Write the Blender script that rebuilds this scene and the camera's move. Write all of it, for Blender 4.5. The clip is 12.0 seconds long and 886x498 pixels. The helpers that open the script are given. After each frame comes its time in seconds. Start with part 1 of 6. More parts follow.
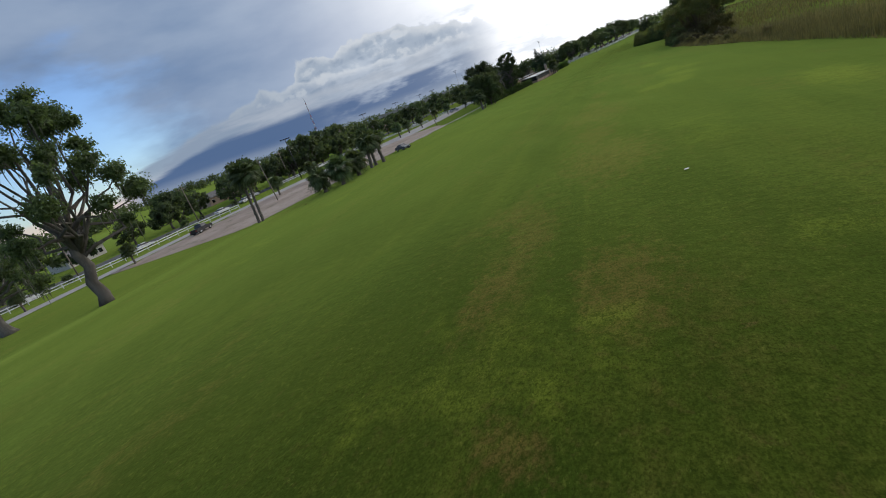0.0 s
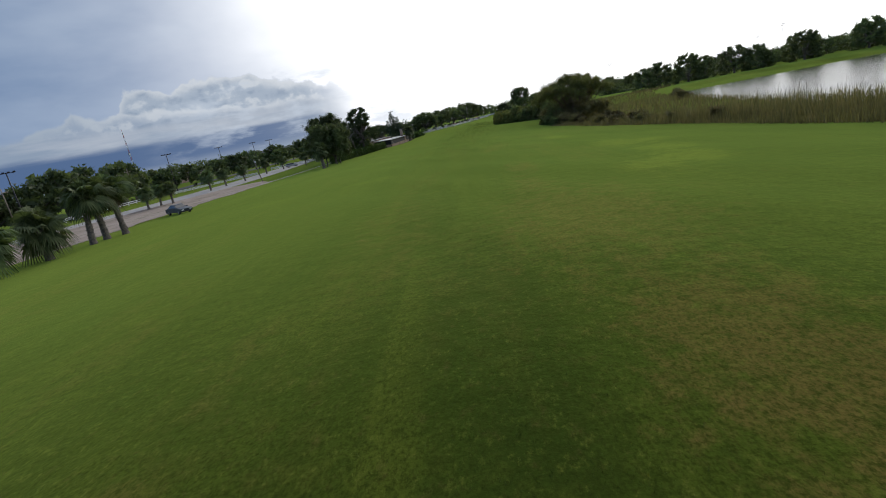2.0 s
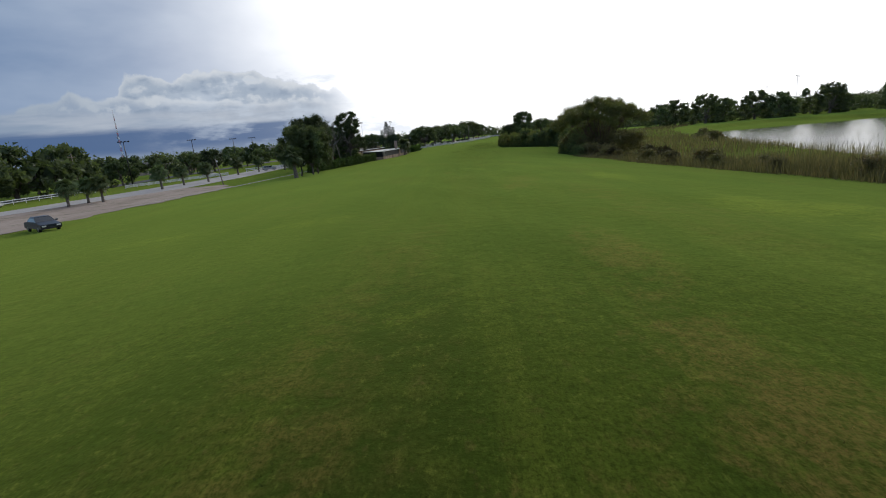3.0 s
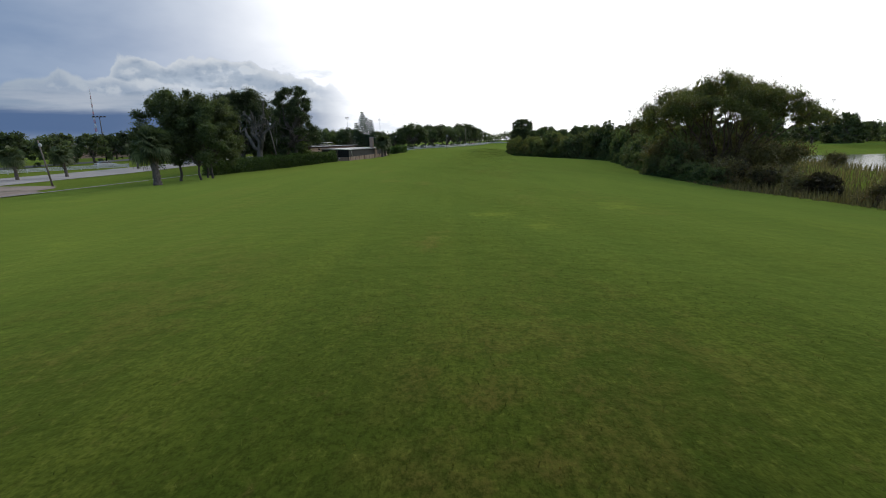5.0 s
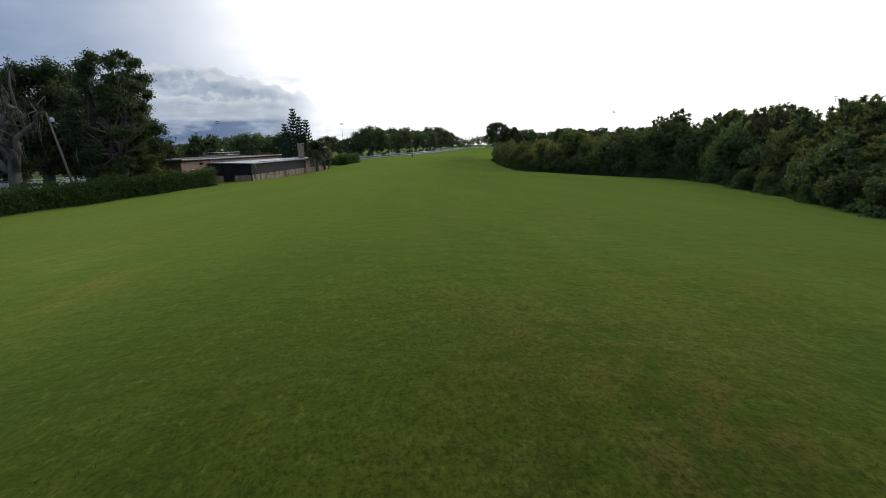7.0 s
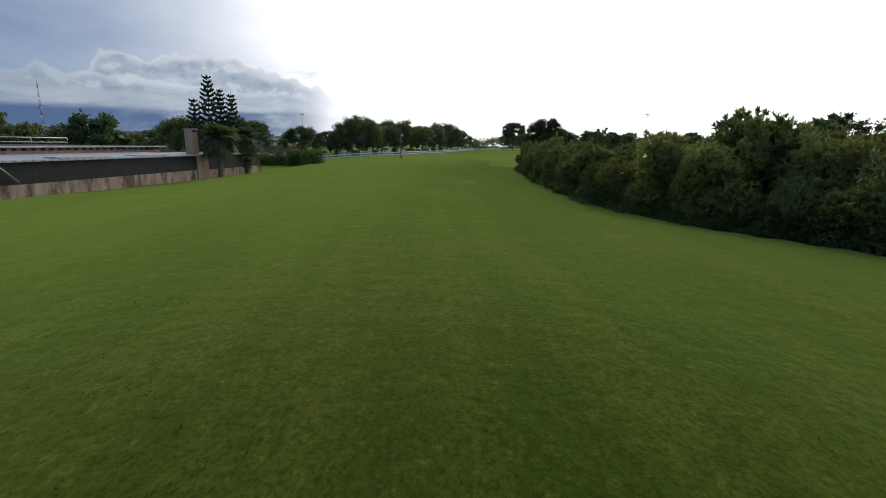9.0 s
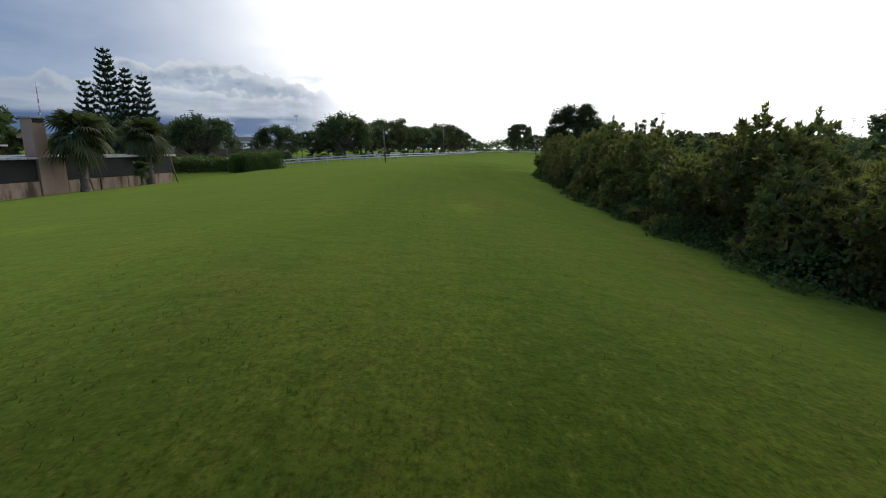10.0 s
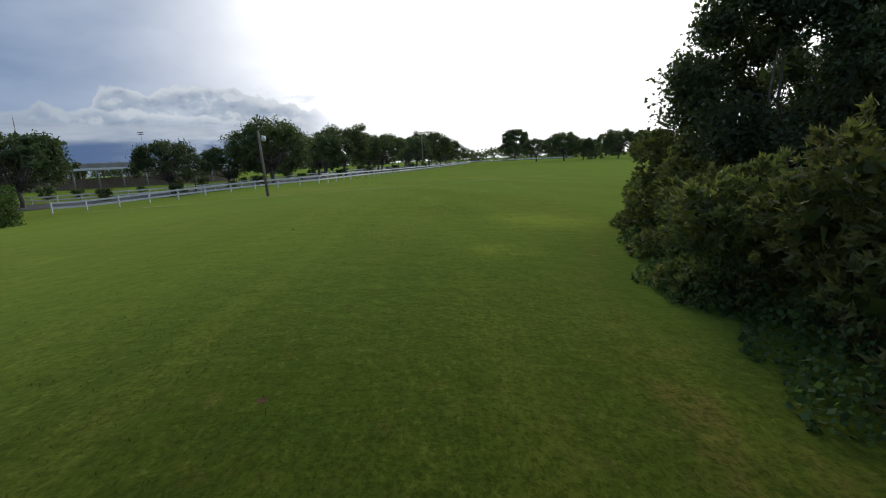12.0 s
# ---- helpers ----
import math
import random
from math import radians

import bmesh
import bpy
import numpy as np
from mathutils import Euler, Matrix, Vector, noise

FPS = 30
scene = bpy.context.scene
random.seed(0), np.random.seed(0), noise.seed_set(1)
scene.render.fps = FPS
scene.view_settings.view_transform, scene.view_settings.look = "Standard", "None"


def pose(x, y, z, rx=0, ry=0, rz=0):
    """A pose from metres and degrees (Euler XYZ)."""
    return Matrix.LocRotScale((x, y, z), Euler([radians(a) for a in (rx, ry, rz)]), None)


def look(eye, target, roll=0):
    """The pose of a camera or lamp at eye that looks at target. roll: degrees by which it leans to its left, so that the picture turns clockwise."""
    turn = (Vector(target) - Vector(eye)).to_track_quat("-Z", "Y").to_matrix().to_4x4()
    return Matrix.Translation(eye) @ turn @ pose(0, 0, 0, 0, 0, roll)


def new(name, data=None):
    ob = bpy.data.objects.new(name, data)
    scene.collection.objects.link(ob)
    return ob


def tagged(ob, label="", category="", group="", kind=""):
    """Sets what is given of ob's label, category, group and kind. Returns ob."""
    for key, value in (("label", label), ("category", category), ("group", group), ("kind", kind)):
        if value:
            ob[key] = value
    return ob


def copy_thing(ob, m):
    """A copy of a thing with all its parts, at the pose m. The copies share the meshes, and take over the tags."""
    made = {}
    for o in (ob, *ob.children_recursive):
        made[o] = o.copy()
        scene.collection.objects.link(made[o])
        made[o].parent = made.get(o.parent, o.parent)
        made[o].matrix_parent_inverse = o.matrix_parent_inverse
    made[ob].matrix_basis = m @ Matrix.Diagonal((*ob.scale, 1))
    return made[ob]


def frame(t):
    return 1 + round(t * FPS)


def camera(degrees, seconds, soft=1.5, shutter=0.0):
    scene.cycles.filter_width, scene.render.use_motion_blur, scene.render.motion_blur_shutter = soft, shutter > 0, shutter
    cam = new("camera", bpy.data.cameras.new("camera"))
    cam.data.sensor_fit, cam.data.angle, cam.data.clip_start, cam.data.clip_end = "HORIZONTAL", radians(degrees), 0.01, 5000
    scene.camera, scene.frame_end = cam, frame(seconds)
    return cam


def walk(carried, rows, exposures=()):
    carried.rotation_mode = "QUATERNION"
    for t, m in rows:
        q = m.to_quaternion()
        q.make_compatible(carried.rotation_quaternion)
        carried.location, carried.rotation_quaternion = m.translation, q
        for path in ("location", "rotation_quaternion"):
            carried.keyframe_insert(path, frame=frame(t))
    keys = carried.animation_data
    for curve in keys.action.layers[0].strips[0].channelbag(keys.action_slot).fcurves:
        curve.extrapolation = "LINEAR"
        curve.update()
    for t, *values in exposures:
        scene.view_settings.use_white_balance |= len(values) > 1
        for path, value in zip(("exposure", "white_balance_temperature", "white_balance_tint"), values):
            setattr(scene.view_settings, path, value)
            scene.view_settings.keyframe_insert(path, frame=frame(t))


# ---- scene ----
cam = camera(84.95, 12.0, soft=1.0, shutter=0.012)
S = 1.6
# seconds, x, y, z, yaw, pitch, roll
ROWS = [
    (0.0, -0.00, 0.00, 5.22, 24.18, -16.74, -20.23),
    (0.5, -1.94, 4.39, 4.23, 17.75, -19.63, -20.00),
    (1.0, -3.27, 9.36, 3.48, 11.91, -20.67, -18.18),
    (1.5, -3.91, 15.05, 3.38, 7.21, -16.73, -14.76),
    (2.0, -4.25, 21.11, 3.57, 3.66, -14.71, -11.17),
    (2.5, -4.55, 27.24, 3.55, 2.32, -13.74, -7.82),
    (4.5, -4.83, 54.80, 2.77, 0.58, -12.63, -1.24),
    (5.0, -4.75, 61.78, 2.58, 0.13, -12.67, -0.98),
    (5.5, -4.61, 68.54, 2.45, 0.02, -12.61, -0.81),
    (6.0, -4.34, 75.05, 2.40, -0.21, -12.63, -0.79),
    (6.5, -3.93, 81.38, 2.47, -1.05, -12.47, -1.07),
    (7.0, -3.40, 87.48, 2.62, -3.05, -12.13, -1.68),
    (7.5, -2.56, 93.68, 2.78, -3.42, -12.36, -1.06),
    (9.5, 0.39, 119.15, 2.15, -1.66, -11.96, 0.93),
    (10.0, 1.08, 125.50, 1.97, -1.30, -11.73, 0.28),
    (10.5, 1.68, 132.05, 1.88, -0.98, -11.36, -0.80),
    (11.0, 2.52, 138.51, 1.98, -1.21, -10.90, -1.73),
    (11.5, 3.54, 144.64, 2.01, -1.44, -10.57, -2.84),
    (12.0, 4.66, 150.38, 2.01, -1.29, -10.46, -2.76),
]


def flown(x, y, z, yaw, pitch, roll):
    eye = Vector((x * S, y * S, z * S))
    a, b = radians(yaw), radians(pitch)
    ahead = Vector((-math.sin(a) * math.cos(b), math.cos(a) * math.cos(b), math.sin(b)))
    return look(eye, eye + ahead * 10, roll)


walk(cam, [(r[0], flown(*r[1:])) for r in ROWS])

# ---- world and sun ----
SUN_AZ, SUN_EL = 10.0, 26.0
world = bpy.data.worlds.new("sky")
scene.world = world
world.use_nodes = True


class Nodes:
    """A short way to write node trees."""

    def __init__(self, tree):
        self.tree = tree

    def add(self, kind, operation="", blend="", attribute=""):
        n = self.tree.nodes.new(kind)
        if operation:
            n.operation = operation
        if blend:
            n.data_type, n.blend_type = "RGBA", blend
        if attribute:
            n.attribute_name = attribute
        return n

    def put(self, socket, v):
        if isinstance(v, bpy.types.NodeSocket):
            self.tree.links.new(v, socket)
        elif isinstance(v, (tuple, list)) and len(v) == 3 and socket.type == "RGBA":
            socket.default_value = (*v, 1)
        else:
            socket.default_value = v

    def math(self, op, a, b=0.0, c=0.0):
        n = self.add("ShaderNodeMath", operation=op)
        for s, v in zip(n.inputs, (a, b, c)):
            self.put(s, v)
        return n.outputs[0]

    def step(self, v, lo, hi, a=0.0, b=1.0):
        n = self.add("ShaderNodeMapRange")
        n.interpolation_type = "SMOOTHSTEP"
        for s, w in zip(n.inputs, (v, lo, hi, a, b)):
            self.put(s, w)
        return n.outputs[0]

    def mix(self, f, a, b, how="MIX"):
        n = self.add("ShaderNodeMix", blend=how)
        self.put(n.inputs[0], f)
        self.put(n.inputs[6], a)
        self.put(n.inputs[7], b)
        return n.outputs[2]

    def noise(self, vector, scale, detail=4.0, rough=0.55, out=0):
        n = self.add("ShaderNodeTexNoise")
        self.put(n.inputs["Vector"], vector)
        n.inputs["Scale"].default_value, n.inputs["Detail"].default_value = scale, detail
        n.inputs["Roughness"].default_value = rough
        return n.outputs[out]

    def add_noise(self, vector, scale, amount):
        n = self.add("ShaderNodeVectorMath", operation="MULTIPLY_ADD")
        self.put(n.inputs[0], self.noise(vector, scale, 3.0, 0.5, 1))
        n.inputs[1].default_value = (amount, amount, amount)
        self.put(n.inputs[2], vector)
        return n.outputs[0]

    def ramp(self, v, stops):
        n = self.add("ShaderNodeValToRGB")
        e = n.color_ramp.elements
        while len(e) < len(stops):
            e.new(0.5)
        for el, (p, c) in zip(e, stops):
            el.position, el.color = p, (*c, 1)
        self.put(n.inputs[0], v)
        return n.outputs[0]

    def stretched(self, vector, scale, shift=(0, 0, 0)):
        n = self.add("ShaderNodeMapping")
        self.put(n.inputs[0], vector)
        n.inputs["Scale"].default_value, n.inputs["Location"].default_value = scale, shift
        return n.outputs[0]


def build_sky():
    w = Nodes(world.node_tree)
    w.tree.nodes.clear()
    d = w.add("ShaderNodeTexCoord").outputs["Generated"]
    sep = w.add("ShaderNodeSeparateXYZ")
    w.put(sep.inputs[0], d)
    x, y, z = sep.outputs
    az = w.math("MULTIPLY", w.math("ARCTAN2", x, y), 57.29578)
    el = w.math("MULTIPLY", w.math("ARCSINE", z), 57.29578)
    air = w.add("ShaderNodeTexSky")
    air.sky_type, air.sun_disc = "NISHITA", False
    air.sun_elevation, air.sun_rotation = radians(SUN_EL), radians(SUN_AZ)
    air.air_density, air.dust_density = 1.0, 0.4
    clear = w.mix(1.0, air.outputs[0], (0.088, 0.11, 0.15), "MULTIPLY")
    # how near the hidden sun
    s = Vector((math.sin(radians(SUN_AZ)) * math.cos(radians(SUN_EL)), math.cos(radians(SUN_AZ)) * math.cos(radians(SUN_EL)), math.sin(radians(SUN_EL))))
    dot = w.add("ShaderNodeVectorMath", operation="DOT_PRODUCT")
    w.put(dot.inputs[0], d)
    dot.inputs[1].default_value = s
    away = w.math("MULTIPLY", w.math("ARCCOSINE", dot.outputs["Value"]), 57.29578)
    wob = w.noise(w.stretched(d, (1, 1, 1.6)), 1.9, 5.0)
    edge = w.math("ADD", az, w.math("MULTIPLY", w.math("SUBTRACT", wob, 0.5), 16.0))
    glow = w.math("MULTIPLY", w.math("MULTIPLY", w.math("POWER", w.math("MINIMUM", w.math("MAXIMUM", w.math("DIVIDE", w.math("ADD", edge, 41.0), 32.0), 0.0), 1.0), 1.7), w.step(az, 120.0, 70.0)), w.step(el, 80.0, 38.0))
    # the grey layer above
    streak = w.noise(w.stretched(d, (1.2, 1.2, 3.6)), 2.6, 5.0, 0.52)
    grey = w.mix(w.step(streak, 0.25, 0.75), (0.145, 0.23, 0.395), (0.30, 0.385, 0.53))
    ragged = w.math("MULTIPLY", w.math("SUBTRACT", w.noise(w.stretched(d, (1.5, 1.5, 4.0), (3, 1, 0)), 2.4, 5.0), 0.5), 22.0)
    gap = w.math("MULTIPLY", w.step(w.math("ADD", az, ragged), -42.0, -52.0), w.step(w.math("ADD", el, w.math("MULTIPLY", ragged, 0.6)), 16.0, 12.0))
    high = w.mix(gap, grey, clear)
    # the bank of cumulus: two ranks of heads before a streaky grey layer, over a dark foot
    low = high
    bank = 0.0

    def billow(shift):
        p = w.stretched(d, (1, 1, 1.25), shift)
        cell = w.add("ShaderNodeTexVoronoi")
        cell.feature = "SMOOTH_F1"
        w.put(cell.inputs["Vector"], w.add_noise(p, 9.0, 0.035))
        cell.inputs["Scale"].default_value, cell.inputs["Smoothness"].default_value = 19.0, 0.35
        cell.inputs["Detail"].default_value, cell.inputs["Roughness"].default_value = 2.5, 0.5
        cell.normalize = True
        return w.math("ADD", w.math("MULTIPLY", cell.outputs["Distance"], -2.2), w.math("MULTIPLY", w.noise(p, 34.0, 6.0, 0.6), 0.9))

    def rank(low, bank, stops, seed, amp, soft, lit_col, mid_col, dim_col, ends):
        crest = w.math("MULTIPLY", w.ramp(w.math("DIVIDE", w.math("ADD", az, 60.0), 60.0), [((q + 60) / 60, (v / 10, v / 10, v / 10)) for q, v in stops]), 10.0)
        here, there = billow(seed), billow((seed[0] - 0.010, seed[1], seed[2] - 0.013))
        h = w.math("SUBTRACT", w.math("ADD", crest, w.math("MULTIPLY", w.math("ADD", here, 0.25), amp)), el)
        inside = w.math("MULTIPLY", w.step(h, 0.0, soft), w.math("MULTIPLY", w.step(az, ends[0], ends[1]), w.step(az, ends[3], ends[2])))
        lit = w.math("SUBTRACT", here, there)
        c = w.mix(w.step(h, 0.05, 1.3), lit_col, mid_col)
        c = w.mix(w.step(lit, 0.02, 0.32, 0.0, 0.75), c, lit_col)
        c = w.mix(w.math("MULTIPLY", w.step(lit, 0.0, -0.30, 0.0, 0.75), w.step(h, 0.1, 1.0)), c, dim_col)
        return w.mix(inside, low, c), w.math("MAXIMUM", bank, inside)

    rim = w.mix(w.step(az, -44.0, -24.0), (0.32, 0.39, 0.48), (0.62, 0.66, 0.71))
    low, bank = rank(low, bank, [(-60, 0.0), (-39, 4.5), (-33.2, 6.6), (-32.2, 8.3), (-30.5, 8.6), (-28.2, 7.7), (-26.2, 8.7), (-23.5, 8.6), (-20.5, 8.1), (-17.0, 7.1), (-12.0, 6.3), (-7.0, 4.0)], (0.35, 0.2, 0.0), 1.5, 0.35, rim, (0.34, 0.41, 0.51), (0.23, 0.30, 0.41), (-36.0, -32.5, -16.0, -7.0))
    low, bank = rank(low, bank, [(-60, 0.0), (-54, 1.2), (-49, 2.4), (-45.5, 4.6), (-41, 5.4), (-38.2, 6.0), (-36.8, 7.0), (-35.6, 6.2), (-32.0, 6.3), (-28, 5.9), (-22, 5.6), (-16, 5.4), (-10, 4.4)], (1.35, 0.7, 0.3), 1.2, 0.45, rim, (0.29, 0.36, 0.47), (0.21, 0.28, 0.39), (-56.0, -50.0, -20.0, -8.0))
    layer = w.noise(w.stretched(d, (1, 1, 9.0), (0.1, 0.5, 0)), 4.0, 5.0, 0.55)
    streaks = w.mix(w.step(layer, 0.36, 0.64), (0.25, 0.32, 0.43), (0.42, 0.47, 0.55))
    waver = w.math("MULTIPLY", w.math("SUBTRACT", layer, 0.5), 2.6)
    taper = w.step(az, -56.0, -40.0, 0.35, 1.0)
    within = w.math("MULTIPLY", w.step(az, -56.0, -50.0), w.step(w.math("ADD", az, w.math("MULTIPLY", waver, 5.0)), -4.0, -20.0))
    sheet = w.math("MULTIPLY", w.step(w.math("ADD", el, waver), w.math("MULTIPLY", taper, 5.6), w.math("MULTIPLY", taper, 4.4)), within)
    low = w.mix(w.math("MULTIPLY", sheet, 0.9), low, streaks)
    foot = w.math("MULTIPLY", w.step(w.math("ADD", el, w.math("MULTIPLY", waver, 0.45)), w.math("MULTIPLY", taper, 3.6), w.math("MULTIPLY", taper, 2.9)), within)
    gloom = w.mix(w.step(w.math("ADD", el, w.math("MULTIPLY", waver, 0.5)), 0.4, 1.6), (0.21, 0.27, 0.38), (0.080, 0.140, 0.275))
    low = w.mix(w.math("MULTIPLY", foot, w.step(az, -8.0, -22.0, 0.25, 0.97)), low, gloom)
    bank = w.math("MAXIMUM", bank, w.math("MAXIMUM", sheet, foot))
    # the small rosy cloud at the clear end
    rosy = w.math("MULTIPLY", w.step(w.math("ADD", el, w.math("MULTIPLY", waver, 1.2)), 2.0, 1.2), w.step(az, -51.0, -54.0))
    low = w.mix(w.math("MULTIPLY", rosy, 0.7), low, (0.70, 0.58, 0.52))
    bright = w.mix(wob, (1.22, 1.24, 1.28), (1.5, 1.49, 1.48))
    f = w.math("MULTIPLY", glow, w.math("SUBTRACT", 1.0, w.math("MULTIPLY", bank, w.step(away, 19.0, 33.0, 0.0, 0.92))))
    whole = w.mix(f, low, bright)
    # thin grey wisps before the glow
    wisp = w.math("MULTIPLY", w.step(w.noise(w.stretched(d, (1, 1, 3.5), (0.6, 0.9, 0)), 7.0, 6.0, 0.6), 0.5, 0.66), w.math("MULTIPLY", w.step(el, 11.0, 6.0), w.math("MULTIPLY", w.step(az, 14.0, -6.0), w.step(az, -34.0, -22.0))))
    whole = w.mix(w.math("MULTIPLY", wisp, 0.6), whole, (0.55, 0.62, 0.72))
    whole = w.mix(w.step(el, 0.0, -2.0), whole, (0.06, 0.08, 0.04))
    bg = w.add("ShaderNodeBackground")
    w.put(bg.inputs[0], whole)
    bg.inputs[1].default_value = 1.0
    out = w.add("ShaderNodeOutputWorld")
    w.tree.links.new(bg.outputs[0], out.inputs[0])


build_sky()
sun = new("sun", bpy.data.lights.new("sun", "SUN"))
sun.data.energy, sun.data.angle, sun.data.color = 1.0, radians(14), (1.0, 0.93, 0.82)
sun.matrix_world = look((0, 0, 60), (-math.sin(radians(SUN_AZ)) * 60, -math.cos(radians(SUN_AZ)) * 60, 60 - 60 * math.tan(radians(SUN_EL))))


# ---- materials ----
def material(name, build):
    m = bpy.data.materials.new(name)
    m.use_nodes = True
    n = Nodes(m.node_tree)
    shader = m.node_tree.nodes["Principled BSDF"]
    build(n, shader)
    return m


def place(n):
    return n.add("ShaderNodeTexCoord").outputs["Object"]


def relief(n, shader, height, strength, distance=0.02):
    b = n.add("ShaderNodeBump")
    b.inputs["Strength"].default_value, b.inputs["Distance"].default_value = strength, distance
    n.put(b.inputs["Height"], height)
    n.put(shader.inputs["Normal"], b.outputs[0])


def mottled(name, a, b, scale, rough=0.8, fine=8.0, bump=0.3, metal=0.0, stretch=(1, 1, 1), spec=0.4, dirt=None, low=0.52):
    def build(n, s):
        p = n.stretched(place(n), stretch)
        big, small = n.noise(p, scale, 4.0), n.noise(p, scale * fine, 5.0, 0.65)
        c = n.mix(n.step(big, 0.3, 0.7), a, b)
        c = n.mix(n.step(small, 0.25, 0.75, 0.0, 0.45), c, tuple(0.6 * v for v in a))
        if dirt:
            c = n.mix(n.step(n.noise(n.stretched(place(n), (1, 1, 0.25)), scale * 1.7, 6.0, 0.7), low, low + 0.2, 0.0, 0.85), c, dirt)
        n.put(s.inputs["Base Color"], c)
        s.inputs["Roughness"].default_value, s.inputs["Metallic"].default_value = rough, metal
        s.inputs["Specular IOR Level"].default_value = spec
        relief(n, s, small, bump)
    return material(name, build)


def leafy(name, dark, light, rough=0.55, glow=0.35, dry=None, patch=0.35, tips=False):
    def build(n, s):
        g = n.add("ShaderNodeNewGeometry")
        own = n.add("ShaderNodeObjectInfo")
        leaf_tone = g.outputs["Random Per Island"]
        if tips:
            # this value puts the light on tips and the shade inside into the colour
            leaf_tone = n.math("ADD", n.math("MULTIPLY", leaf_tone, 0.35), n.math("MULTIPLY", n.add("ShaderNodeAttribute", attribute="leaf_tone").outputs["Fac"], 0.65))
        c = n.mix(leaf_tone, dark, light)
        big = n.noise(g.outputs["Position"], patch, 3.0)
        c = n.mix(n.step(big, 0.35, 0.65, 0.0, 0.4), c, tuple(0.8 * v for v in dark))
        if dry:
            c = n.mix(n.step(n.math("ADD", n.noise(g.outputs["Position"], 0.9, 2.0), n.math("MULTIPLY", g.outputs["Random Per Island"], 0.25)), 0.66, 0.85, 0.0, 0.6), c, dry)
        hsv = n.add("ShaderNodeHueSaturation")
        n.put(hsv.inputs["Hue"], n.math("ADD", 0.485, n.math("MULTIPLY", own.outputs["Random"], 0.03)))
        n.put(hsv.inputs["Value"], n.math("ADD", 0.8, n.math("MULTIPLY", own.outputs["Random"], 0.4)))
        n.put(hsv.inputs["Color"], c)
        c = hsv.outputs[0]
        n.put(s.inputs["Base Color"], c)
        s.inputs["Roughness"].default_value, s.inputs["Specular IOR Level"].default_value = rough, 0.3
        t = n.add("ShaderNodeBsdfTranslucent")
        n.put(t.inputs[0], n.mix(1.0, c, (1.25, 1.3, 0.7), "MULTIPLY"))
        m = n.add("ShaderNodeMixShader")
        m.inputs[0].default_value = glow
        n.tree.links.new(s.outputs[0], m.inputs[1])
        n.tree.links.new(t.outputs[0], m.inputs[2])
        n.tree.links.new(m.outputs[0], n.tree.nodes["Material Output"].inputs[0])
    return material(name, build)


